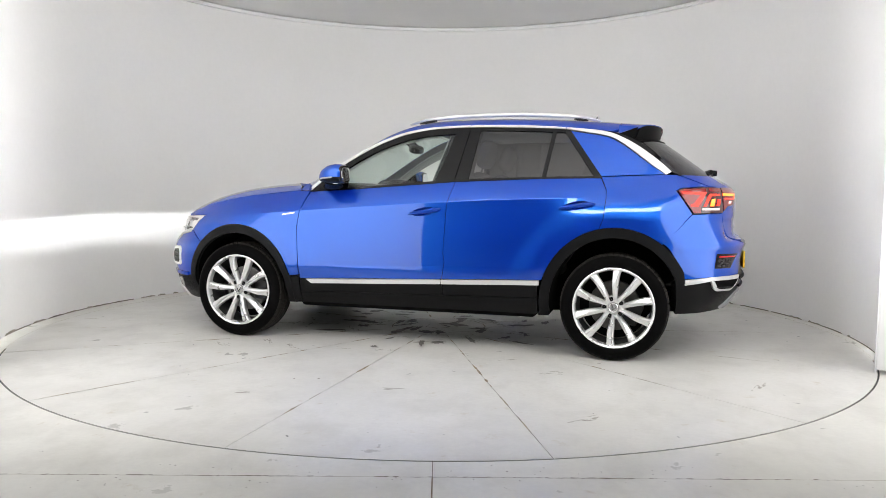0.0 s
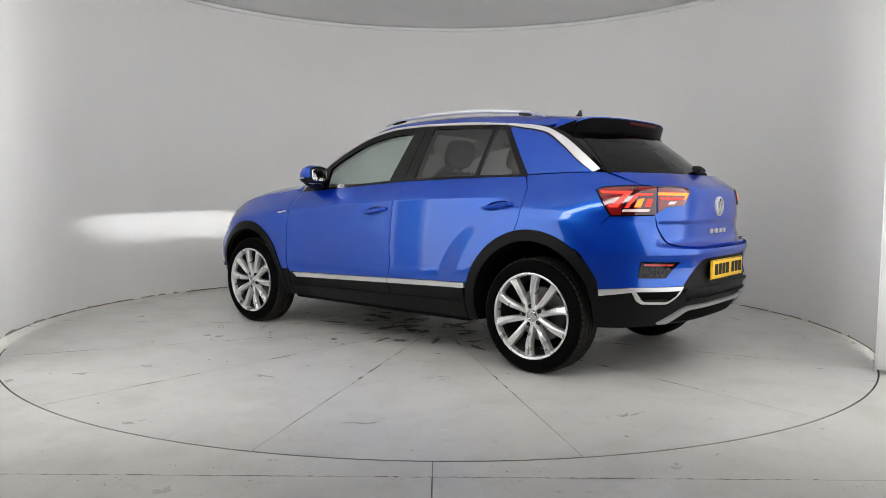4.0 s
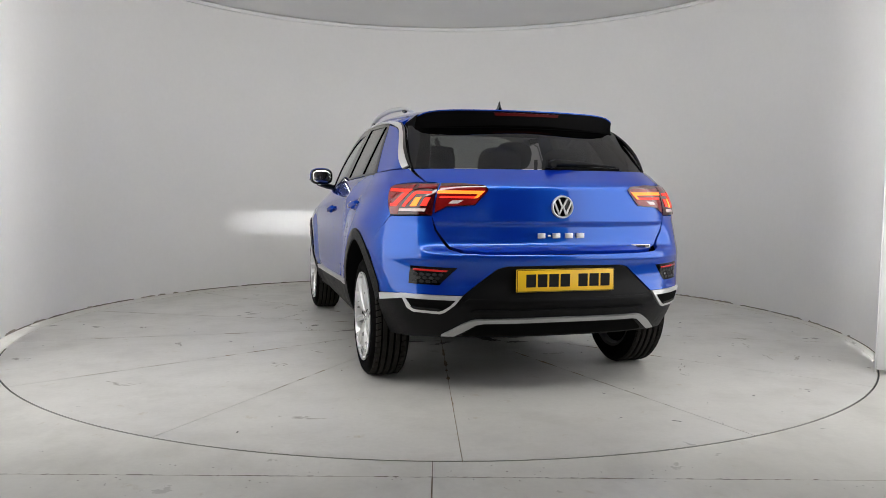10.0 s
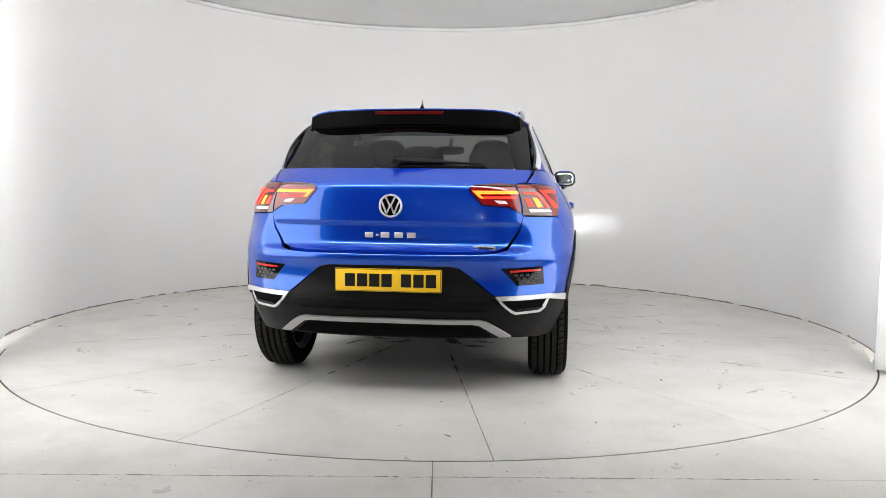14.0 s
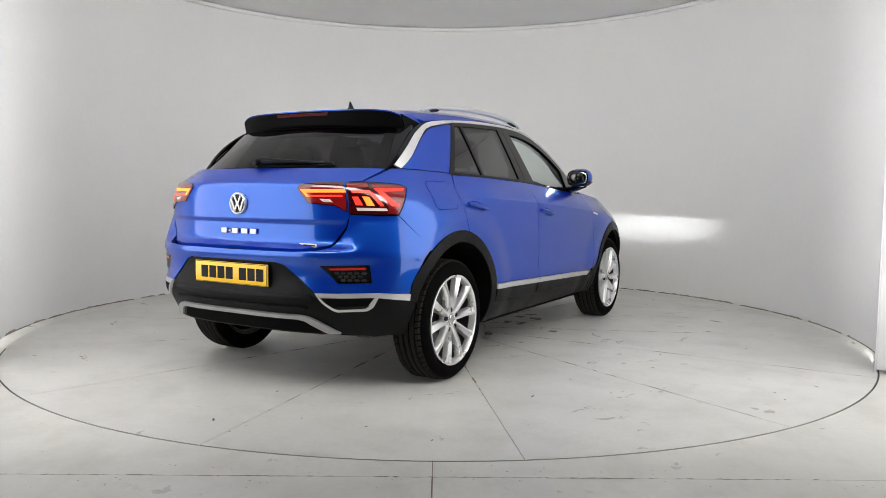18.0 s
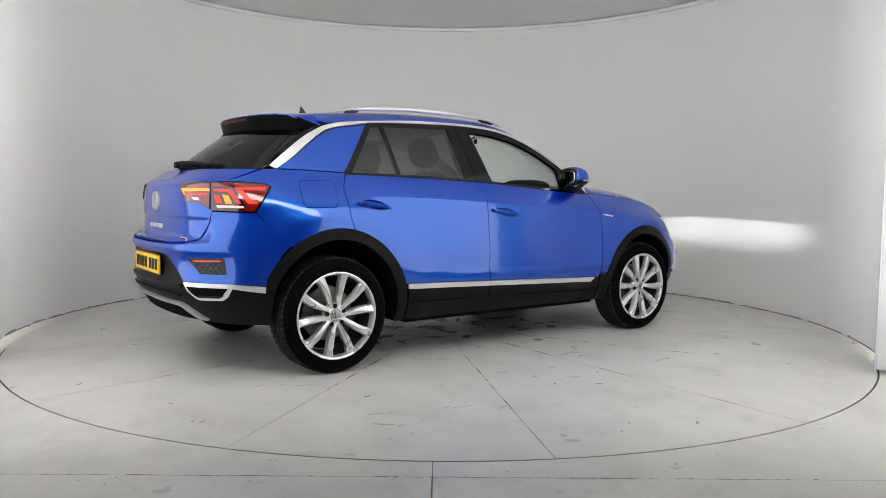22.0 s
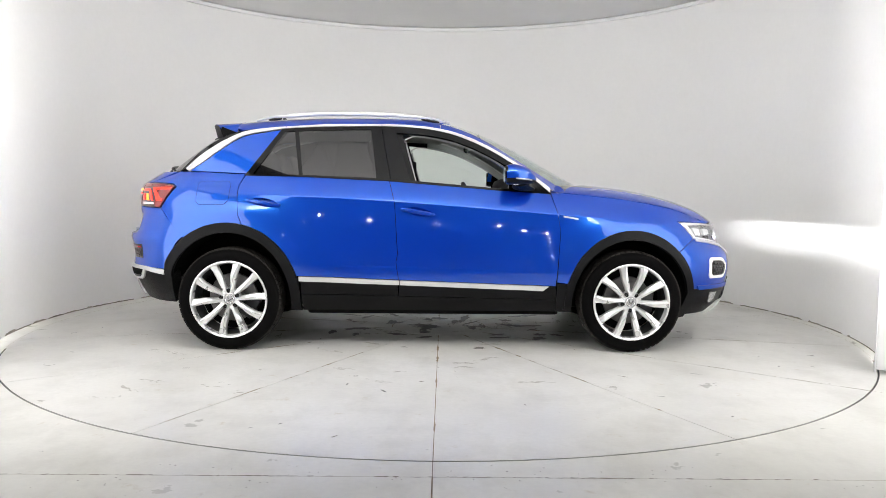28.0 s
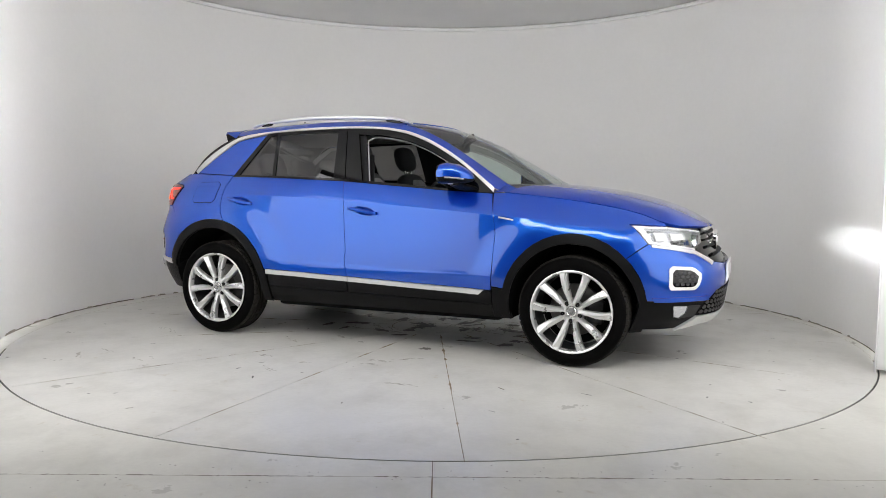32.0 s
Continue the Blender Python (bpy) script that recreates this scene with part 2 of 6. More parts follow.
def lathe(bm, profile, n=48, m=None):
    """Turns the profile (radius, along) about the y axis."""
    m = m or Matrix()
    rings = []
    for i in range(n):
        a = 2 * math.pi * i / n
        rings.append([bm.verts.new(m @ Vector((r * math.cos(a), y, r * math.sin(a)))) for r, y in profile])
    for i in range(n):
        A, B = rings[i], rings[(i + 1) % n]
        for j in range(len(profile) - 1):
            bm.faces.new((A[j], A[j + 1], B[j + 1], B[j]))
    return bm


def tube(bm, pts, rx, rz=None, n=10):
    """A tube of round or flattened section along the points."""
    rz = rz or rx
    pts = [Vector(p) for p in pts]
    rings = []
    for i, p in enumerate(pts):
        d = (pts[min(i + 1, len(pts) - 1)] - pts[max(i - 1, 0)]).normalized()
        side = d.cross(Vector((0, 0, 1)))
        side = side.normalized() if side.length > 1e-4 else Vector((1, 0, 0))
        up = side.cross(d)
        a = rx[i] if isinstance(rx, (list, tuple)) else rx
        b = rz[i] if isinstance(rz, (list, tuple)) else rz
        rings.append([bm.verts.new(p + side * a * math.cos(2 * math.pi * k / n) + up * b * math.sin(2 * math.pi * k / n)) for k in range(n)])
    for A, B in zip(rings, rings[1:]):
        for k in range(n):
            bm.faces.new((A[k], A[(k + 1) % n], B[(k + 1) % n], B[k]))
    bm.faces.new(rings[0])
    bm.faces.new(rings[-1][::-1])
    return bm


def pebble(bm, center, size, power=2.6, n=20, m=None):
    """A rounded block: a superellipsoid."""
    m = m or Matrix()
    f = lambda c: math.copysign(abs(c) ** (2 / power), c)
    rows = []
    for i in range(1, n // 2):
        v = -math.pi / 2 + math.pi * i / (n // 2)
        rows.append([bm.verts.new(m @ Vector((center[0] + size[0] * f(math.cos(v)) * f(math.cos(2 * math.pi * k / n)),
                                              center[1] + size[1] * f(math.cos(v)) * f(math.sin(2 * math.pi * k / n)),
                                              center[2] + size[2] * f(math.sin(v))))) for k in range(n)])
    for A, B in zip(rows, rows[1:]):
        for k in range(n):
            bm.faces.new((A[k], A[(k + 1) % n], B[(k + 1) % n], B[k]))
    bm.faces.new(rows[0][::-1])
    bm.faces.new(rows[-1])
    return bm


# ---- the studio ----
WALL_C, WALL_R, WALL_H = (-0.026, 0.13), 3.065, 2.925
RING_C, RING_R = (0.004, 0.038), 2.956


def concrete(name, base, stain, lines=False):
    """Painted concrete: large cloudy stains, streaks, fine grain and dark specks."""
    m = bpy.data.materials.new(name)
    m.use_nodes = True
    nt = m.node_tree
    b = nt.nodes["Principled BSDF"]
    co = nt.nodes.new("ShaderNodeTexCoord")

    def noise_node(scale, detail, stretch=None, rough=0.55):
        n = nt.nodes.new("ShaderNodeTexNoise")
        n.inputs["Scale"].default_value, n.inputs["Detail"].default_value, n.inputs["Roughness"].default_value = scale, detail, rough
        if stretch:
            mp = nt.nodes.new("ShaderNodeMapping")
            mp.inputs["Scale"].default_value = stretch
            mp.inputs["Rotation"].default_value = (0, 0, 0.5)
            nt.links.new(co.outputs["Object"], mp.inputs[0])
            nt.links.new(mp.outputs[0], n.inputs["Vector"])
        else:
            nt.links.new(co.outputs["Object"], n.inputs["Vector"])
        return n

    def span(src, a, b_, c, d):
        r = nt.nodes.new("ShaderNodeMapRange")
        for i, v in enumerate((a, b_, c, d)):
            r.inputs[i + 1].default_value = v
        nt.links.new(src, r.inputs[0])
        return r.outputs[0]

    def mixc(fac, a, b_):
        x = nt.nodes.new("ShaderNodeMix")
        x.data_type = "RGBA"
        nt.links.new(fac, x.inputs[0])
        for s, v in ((6, a), (7, b_)):
            if isinstance(v, tuple):
                x.inputs[s].default_value = (*v, 1)
            else:
                nt.links.new(v, x.inputs[s])
        return x.outputs[2]

    cloud = noise_node(0.9, 6)
    patch = noise_node(2.6, 8, None, 0.62)
    streak = noise_node(3.0, 5, (1.0, 0.18, 1.0))
    fine = noise_node(38, 6)
    speck = noise_node(26, 3)
    c = mixc(span(cloud.outputs["Fac"], 0.32, 0.70, 0, 0.8), base, stain)
    c = mixc(span(patch.outputs["Fac"], 0.50, 0.80, 0, 0.55), c, tuple(v * 0.82 for v in stain))
    c = mixc(span(streak.outputs["Fac"], 0.55, 0.75, 0, 0.35), c, tuple(v * 1.08 for v in base))
    c = mixc(span(fine.outputs["Fac"], 0.35, 0.75, 0, 0.22), c, tuple(v * 0.7 for v in base))
    c = mixc(span(speck.outputs["Fac"], 0.74, 0.78, 0, 0.8), c, (0.12, 0.11, 0.10))
    grime = noise_node(3.4, 8, (1.0, 0.7, 1.0), 0.66)
    c = mixc(span(grime.outputs["Fac"], 0.50, 0.80, 0, 0.40), c, (0.38, 0.36, 0.31))
    rust = noise_node(7.0, 6, None, 0.7)
    c = mixc(span(rust.outputs["Fac"], 0.62, 0.76, 0, 0.7), c, (0.42, 0.34, 0.22))
    nt.links.new(c, b.inputs["Base Color"])
    nt.links.new(span(patch.outputs["Fac"], 0.30, 0.75, 0.26, 0.45), b.inputs["Roughness"])
    bp = nt.nodes.new("ShaderNodeBump")
    bp.inputs["Strength"].default_value, bp.inputs["Distance"].default_value = 0.12, 0.003
    nt.links.new(fine.outputs["Fac"], bp.inputs["Height"])
    nt.links.new(bp.outputs[0], b.inputs["Normal"])
    return m


M["disc"] = concrete("grey_painted_turntable", (0.72, 0.708, 0.67), (0.58, 0.567, 0.53))
M["slab"] = concrete("grey_painted_concrete", (0.74, 0.728, 0.68), (0.60, 0.585, 0.53))
M["joint"] = material("dirty_joint", (0.27, 0.215, 0.145), 0.9, vary=0.5, scale=7, fine=40)
M["gap"] = material("steel_ring_dark", (0.045, 0.045, 0.045), 0.5, 0.5)
M["wall"] = material("white_matt_wall_paint", (0.84, 0.832, 0.815), 0.75, vary=0.025, scale=1.1, fine=25, bump=0.05)
M["ceiling"] = material("grey_white_ceiling_paint", (0.88, 0.875, 0.86), 0.9, vary=0.03, scale=1.5)
M["trim_white"] = material("white_gloss_trim", (0.86, 0.86, 0.85), 0.45)
M["scuff"] = material("dirt_scuff", (0.17, 0.145, 0.12), 0.9, vary=0.5, scale=9, fine=60)
M["grime"] = material("wall_grime", (0.34, 0.31, 0.265), 0.9, vary=0.35, scale=22, fine=120)
M["oil"] = material("old_oil_stain", (0.13, 0.12, 0.105), 0.42, vary=0.55, scale=16, fine=60)
M["stain"] = material("floor_stain", (0.42, 0.40, 0.36), 0.7, vary=0.3, scale=14, fine=70)
M["room"] = material("dark_room_paint", (0.03, 0.03, 0.032), 0.85, vary=0.1)
M["tower"] = material("lamp_housing_grey", (0.3, 0.3, 0.31), 0.5)
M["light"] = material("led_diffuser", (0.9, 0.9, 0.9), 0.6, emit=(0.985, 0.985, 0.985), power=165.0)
# glow of an added panel that fills wall, ceiling and floor
M["light_fill"] = material("fill_panel_diffuser", (0.9, 0.9, 0.9), 0.6, emit=(1.0, 0.985, 0.965), power=14.0)
# side panels out of view, given a glow of their own
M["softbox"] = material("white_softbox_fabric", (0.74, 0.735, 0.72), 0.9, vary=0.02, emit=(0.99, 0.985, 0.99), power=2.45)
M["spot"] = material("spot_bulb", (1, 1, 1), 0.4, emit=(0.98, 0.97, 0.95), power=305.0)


def ring_sheet(r0, r1, a0, a1, n, z, c=(0, 0)):
    """Flat wedge of a ring, as vertices and faces."""
    v, f = [], []
    for i in range(n + 1):
        a = a0 + (a1 - a0) * i / n
        v += [(c[0] + r0 * math.cos(a), c[1] + r0 * math.sin(a), z), (c[0] + r1 * math.cos(a), c[1] + r1 * math.sin(a), z)]
    for i in range(n):
        f.append((2 * i, 2 * i + 1, 2 * i + 3, 2 * i + 2))
    return v, f


def studio():
    # fixed floor: one sheet with a round hole for the turntable
    g = 0.006
    JX, JY = -0.017, -3.075

    def slab(name, poly, hole):
        pts, edges = [], []

        def loop(ps):
            k = len(pts)
            pts.extend(ps)
            edges.extend((k + i, k + (i + 1) % len(ps)) for i in range(len(ps)))
        loop(poly)
        circ = [(RING_C[0] + RING_R * math.cos(2 * math.pi * i / 200), RING_C[1] + RING_R * math.sin(2 * math.pi * i / 200)) for i in range(200)]
        if hole:
            loop(circ)
        vs, _, fs, *_ = geometry.delaunay_2d_cdt([Vector(q) for q in pts], edges, [], 0, 1e-7)
        uv = np.array([(v[0], v[1]) for v in vs])
        tri = np.array([f for f in fs if len(f) == 3])
        c = uv[tri].mean(1)
        k = inside(np.array(poly), c)
        if hole:
            k &= ~inside(np.array(circ), c)
        return mesh_part(name, [(a, b, 0) for a, b in uv], [t for t in tri[k]], M["slab"], None, "", False)
    floor = slab("floor", [(-7, JY + 0.001), (7, JY + 0.001), (7, 4.5), (-7, 4.5)], True)
    tagged(floor, "worn pale grey painted concrete floor round the turntable", "floor", kind="structure")
    for x0, x1 in ((-7, JX - 0.0025), (JX + 0.0025, 7)):
        s = mesh_part("slab", [(x0, -9.5, 0), (x1, -9.5, 0), (x1, JY - 0.001, 0), (x0, JY - 0.001, 0)], [(0, 1, 2, 3)], M["slab"], floor, "", False)
    bed = mesh_part("floor_bed", [(-7, -9.5, -0.012), (7, -9.5, -0.012), (7, 4.5, -0.012), (-7, 4.5, -0.012)], [(0, 1, 2, 3)], M["joint"], floor, "dark dirt in the floor joints", False)
    # short joint from the ring to the long joint
    mesh_part("floor_joint", [(JX - 0.0016, -3.075, 0.001), (JX + 0.0016, -3.075, 0.001), (JX + 0.0012, -2.915, 0.001), (JX - 0.0012, -2.915, 0.001)], [(0, 1, 2, 3)], M["scuff"], floor, "", False)
    # chipped marks along the long joint
    random.seed(4)
    for i in range(230):
        x = random.gauss(random.choice((-0.75, 0.55)), 0.55)
        w, d = random.uniform(0.003, 0.022), random.uniform(0.0015, 0.0045)
        y = JY + random.uniform(-0.003, 0.004)
        if i % 4 == 0:
            y, w = JY + random.gauss(0, 0.07), random.uniform(0.002, 0.006)
        n = 7
        v = [(x + w * math.cos(6.283 * k / n) * random.uniform(0.5, 1), y + d * math.sin(6.283 * k / n) * random.uniform(0.5, 1), 0.0008) for k in range(n)]
        mesh_part("chip", v, [tuple(range(n))], M["scuff"], floor, "", False)
    ring = tagged(new("ring_gap"), "narrow steel gap ring round the turntable, floor-coloured along the wall", "floor ring", kind="structure")
    # along the wall the ring takes the floor's colour and nearly its level
    for nm, g0, g1, zz, mt, lb in (("open_gap", 199, 338, -0.003, M["gap"], "dark open gap"), ("flush_gap", -22, 199, -0.0006, M["slab"], "gap closed in the floor's colour")):
        v, f = ring_sheet(RING_R - 0.009, RING_R - 0.0005, radians(g0), radians(g1), 120, zz, RING_C)
        mesh_part(nm, v, f, mt, ring, lb, False)

    # curved wall, open towards the camera
    n = 160
    a0, a1 = radians(-31.0), radians(209.5)
    v, f = [], []
    for i in range(n + 1):
        a = a0 + (a1 - a0) * i / n
        for r, z in ((WALL_R, 0), (WALL_R, WALL_H), (WALL_R + 0.1, WALL_H), (WALL_R + 0.1, 0)):
            v.append((WALL_C[0] + r * math.cos(a), WALL_C[1] + r * math.sin(a), z))
    for i in range(n):
        for k in range(4):
            p, q = 4 * i + k, 4 * i + (k + 1) % 4
            f.append((p, p + 4, q + 4, q))
    f += [(0, 1, 2, 3), (4 * n, 4 * n + 3, 4 * n + 2, 4 * n + 1)]
    wall = mesh_part("wall_curved", v, f, M["wall"], None, "", True)
    wall.data.set_sharp_from_angle(angle=radians(40))
    tagged(wall, "white matt painted curved studio wall, scuffed at its foot", "wall", kind="structure")
    # scuffs at the foot of the wall: separate grimy patches of uneven height
    random.seed(9)
    foot = tagged(new("baseboard"), "grimy scuffed foot of the curved wall", "scuff band", kind="structure")
    at = a0 + 0.02
    while at < a1 - 0.06:
        span = random.uniform(0.015, 0.11)
        top_h = random.choice((0.003, 0.004, 0.006, 0.009, 0.014, 0.020)) * random.uniform(0.7, 1.2)
        m_ = max(5, int(span * 120))
        v = []
        for i in range(m_ + 1):
            a = at + span * i / m_
            hgt = 0.0065 + top_h * math.sin(math.pi * i / m_) ** 0.6 * random.uniform(0.25, 1.0)
            for z in (0.0005, hgt):
                v.append((WALL_C[0] + (WALL_R - 0.003) * math.cos(a), WALL_C[1] + (WALL_R - 0.003) * math.sin(a), z))
        mesh_part("scuff", v, [(2 * i, 2 * i + 1, 2 * i + 3, 2 * i + 2) for i in range(m_)], M["scuff"] if top_h < 0.010 else M["grime"], foot, "", True)
        at += span + random.choice((0.0, 0.0, 0.01, 0.03))
    # ceiling over the cylinder and its white edge trim
    cv = [(WALL_C[0] + (WALL_R + 0.05) * math.cos(6.2832 * i / 128), WALL_C[1] + (WALL_R + 0.05) * math.sin(6.2832 * i / 128), WALL_H + 0.012) for i in range(128)]
    tagged(mesh_part("ceiling", cv, [tuple(range(127, -1, -1))], M["ceiling"], None, "", False), "plain grey white studio ceiling", "ceiling", kind="structure")
    tr = bmesh.new()
    prof = [(WALL_R - 0.002, WALL_H - 0.035), (WALL_R - 0.022, WALL_H - 0.032), (WALL_R - 0.025, WALL_H - 0.004), (WALL_R - 0.002, WALL_H + 0.008)]
    rows = []
    for i in range(n + 1):
        a = a0 + (a1 - a0) * i / n
        rows.append([tr.verts.new((WALL_C[0] + r * math.cos(a), WALL_C[1] + r * math.sin(a), z)) for r, z in prof])
    for A, B in zip(rows, rows[1:]):
        for k in range(3):
            tr.faces.new((A[k], A[k + 1], B[k + 1], B[k]))
    tagged(part("trim", tr, M["trim_white"]), "white gloss trim along the top of the wall", "trim", kind="structure")

    # unseen glowing softbox panels from the ends of the curve past the camera's view, and the dark room behind
    def plain_wall(name, x0, y0, x1, y1, h, mat, label, low=0.0):
        d = Vector((x1 - x0, y1 - y0)).normalized()
        nx, ny = -d.y * 0.05, d.x * 0.05
        b = [(x0, y0), (x1, y1), (x1 + nx, y1 + ny), (x0 + nx, y0 + ny)]
        vv = [(p[0], p[1], z) for z in (low, h) for p in b]
        ff = [(3, 2, 1, 0), (4, 5, 6, 7), (0, 1, 5, 4), (1, 2, 6, 5), (2, 3, 7, 6), (3, 0, 4, 7)]
        return tagged(mesh_part(name, vv, ff, mat, None, "", False), label, "wall", kind="structure")
    for s, nm in ((-1, "softbox_west"), (1, "softbox_east")):
        plain_wall(nm, s * 2.95, -1.36, s * 1.78, -3.30, WALL_H, M["softbox"], "unseen tall glowing white softbox panel beside the studio opening", 0.26)
        # dark block added below each softbox, keeps its light from under the car
        plain_wall(nm + "_light_stop", s * 2.95, -1.36, s * 1.78, -3.30, 0.255, M["room"], "unseen dark block under the softbox, added to cut light below the car")
    plain_wall("wall_back", -6.5, -9, 6.5, -9, 3.6, M["room"], "dark grey wall of the room behind")
    plain_wall("wall_room_west", -6.5, -9, -6.5, 4.4, 3.6, M["room"], "dark grey wall of the outer room")
    plain_wall("wall_room_east", 6.5, -9, 6.5, 4.4, 3.6, M["room"], "dark grey wall of the outer room")
    plain_wall("wall_room_north", -6.5, 4.4, 6.5, 4.4, 3.6, M["room"], "dark grey wall of the outer room")
    mesh_part("ceiling_room", [(-6.6, -9.1, 3.6), (6.6, -9.1, 3.6), (6.6, 4.5, 3.6), (-6.6, 4.5, 3.6)], [(3, 2, 1, 0)], M["room"], None, "", False)
    tagged(bpy.data.objects["ceiling_room"], "dark ceiling of the outer room", "ceiling", kind="structure")

    # unseen upright LED strips at the ends of the curved wall, each behind a baffle added to hold their light along the
    # wall
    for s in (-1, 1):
        tower = tagged(new("light_tower"), "unseen tall upright LED strip light behind an added white baffle", "studio light", "light towers")
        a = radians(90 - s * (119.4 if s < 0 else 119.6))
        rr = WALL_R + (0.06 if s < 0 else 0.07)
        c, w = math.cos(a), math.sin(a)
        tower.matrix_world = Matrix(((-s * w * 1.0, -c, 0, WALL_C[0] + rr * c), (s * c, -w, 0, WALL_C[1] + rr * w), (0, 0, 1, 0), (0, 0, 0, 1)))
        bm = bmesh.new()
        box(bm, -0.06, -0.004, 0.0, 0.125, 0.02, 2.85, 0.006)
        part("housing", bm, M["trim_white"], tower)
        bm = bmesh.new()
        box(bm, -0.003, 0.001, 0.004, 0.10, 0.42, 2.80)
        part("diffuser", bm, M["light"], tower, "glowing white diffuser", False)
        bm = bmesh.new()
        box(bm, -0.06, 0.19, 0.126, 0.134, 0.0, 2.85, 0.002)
        part("baffle", bm, M["trim_white"], tower, "unseen white baffle, added to shape the strip's light", False)
    # long lit fill panel, unseen, added over the opening in front of the car
    panel = tagged(new("overhead_fill_light"), "unseen long white lit panel, added over the opening as fill light", "studio light")
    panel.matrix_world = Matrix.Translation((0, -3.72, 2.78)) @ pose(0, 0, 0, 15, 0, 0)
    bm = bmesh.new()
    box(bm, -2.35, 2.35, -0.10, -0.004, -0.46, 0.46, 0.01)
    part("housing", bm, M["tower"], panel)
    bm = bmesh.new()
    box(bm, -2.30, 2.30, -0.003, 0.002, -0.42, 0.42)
    part("diffuser", bm, M["light_fill"], panel, "glowing white diffuser", False)
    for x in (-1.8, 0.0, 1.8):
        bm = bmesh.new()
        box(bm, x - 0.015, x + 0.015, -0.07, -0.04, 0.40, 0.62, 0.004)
        part("hanger", bm, M["tower"], panel, "steel hanger of the added panel")
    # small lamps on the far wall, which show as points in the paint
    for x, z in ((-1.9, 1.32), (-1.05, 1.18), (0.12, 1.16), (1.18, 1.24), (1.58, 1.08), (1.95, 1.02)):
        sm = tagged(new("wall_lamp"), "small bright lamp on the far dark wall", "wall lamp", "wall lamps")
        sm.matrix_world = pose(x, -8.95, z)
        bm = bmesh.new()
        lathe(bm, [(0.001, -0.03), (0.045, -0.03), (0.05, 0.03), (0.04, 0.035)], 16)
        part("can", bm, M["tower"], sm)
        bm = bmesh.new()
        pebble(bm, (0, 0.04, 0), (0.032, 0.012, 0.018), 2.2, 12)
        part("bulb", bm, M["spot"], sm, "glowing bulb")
    bm = bmesh.new()
    box(bm, -2.6, 2.6, -3.99, -3.87, 3.28, 3.36, 0.01)
    tagged(part("lamp_beam", bm, M["tower"]), "grey steel beam, added to carry the unseen lit panel", "beam")


def make_turntable():
    top = tagged(new("turntable"), "round turntable of pale grey painted wedge plates", "turntable")
    n = 14
    step = 2 * math.pi / n
    for i in range(n):
        a = radians(-90.75) + i * step
        e = 0.0018
        v, f = [], []
        K = 12
        for j in range(K + 1):
            b = a + step * j / K
            lo, hi = (e / 0.36 if j == 0 else 0) - (e / 0.36 if j == K else 0), (e / 2.9 if j == 0 else 0) - (e / 2.9 if j == K else 0)
            v += [(0.36 * math.cos(b + lo), 0.36 * math.sin(b + lo), 0), ((RING_R - 0.010) * math.cos(b + hi), (RING_R - 0.010) * math.sin(b + hi), 0)]
        f = [(2 * j, 2 * j + 1, 2 * j + 3, 2 * j + 2) for j in range(K)]
        k = len(v)
        v += [(p[0], p[1], -0.02) for p in v]
        f += [(1, 0, k, k + 1), (2 * K, 2 * K + 1, k + 2 * K + 1, k + 2 * K)] + [(2 * j + 3, 2 * j + 1, k + 2 * j + 1, k + 2 * j + 3) for j in range(K)]
        mesh_part("plate", v, f, M["disc"], top, "", False)
    bm = bmesh.new()
    lathe(bm, [(0.001, 0), (0.354, 0), (0.354, -0.02)], 48, Matrix.Rotation(radians(90), 4, "X"))
    part("hub_plate", bm, M["disc"], top, "", False)
    bm = bmesh.new()
    lathe(bm, [(0.001, -0.006), (RING_R - 0.014, -0.006)], 64, Matrix.Rotation(radians(90), 4, "X"))
    part("bed", bm, M["joint"], top, "brown dirt in the plate joints", False)
    # dirt along the joints, uneven
    random.seed(21)
    for i in range(n):
        a = radians(-90.75) + i * step
        r = 0.4
        while r < 2.85:
            ln = random.uniform(0.04, 0.35)
            w = random.uniform(0.002, 0.008) * (1.4 if r < 1.7 else 0.8)
            if random.random() < (0.8 if r < 1.9 else 0.45):
                m_ = 9
                up, dn = [], []
                for k in range(m_):
                    rr = r + ln * k / (m_ - 1)
                    j = w * math.sin(math.pi * k / (m_ - 1)) * random.uniform(0.4, 1.3)
                    up.append((rr, j))
                    dn.append((rr, -j * random.uniform(0.4, 1.2)))
                poly = up + dn[1:-1][::-1]
                v = [(x * math.cos(a) - y * math.sin(a), x * math.sin(a) + y * math.cos(a), 0.0012) for x, y in poly]
                mesh_part("dirt", v, [tuple(range(len(v)))], M["joint"], top, "", False)
            r += ln + random.uniform(0.0, 0.12)
    # feathery stains, each a cluster of small flat flecks
    verts, faces = [], []
    for i in range(64):
        r, a = random.uniform(0.30, 2.6) if i < 26 else random.uniform(0.1, 1.35), random.uniform(0, 6.283)
        cx, cy, rot = r * math.cos(a), r * math.sin(a), a + 1.57 + random.uniform(-0.4, 0.4)
        for j in range(random.randint(5, 12)):
            ox, oy = random.gauss(0, 0.045), random.gauss(0, 0.014)
            sx, sy = random.uniform(0.008, 0.045), random.uniform(0.003, 0.009)
            k0 = len(verts)
            for k in range(10):
                px = ox + sx * math.cos(k * 0.628) * random.uniform(0.5, 1)
                py = oy + sy * math.sin(k * 0.628) * random.uniform(0.4, 1)
                verts.append((cx + px * math.cos(rot) - py * math.sin(rot), cy + px * math.sin(rot) + py * math.cos(rot), 0.0015 + 0.0001 * j))
            faces.append(tuple(range(k0, k0 + 10)))
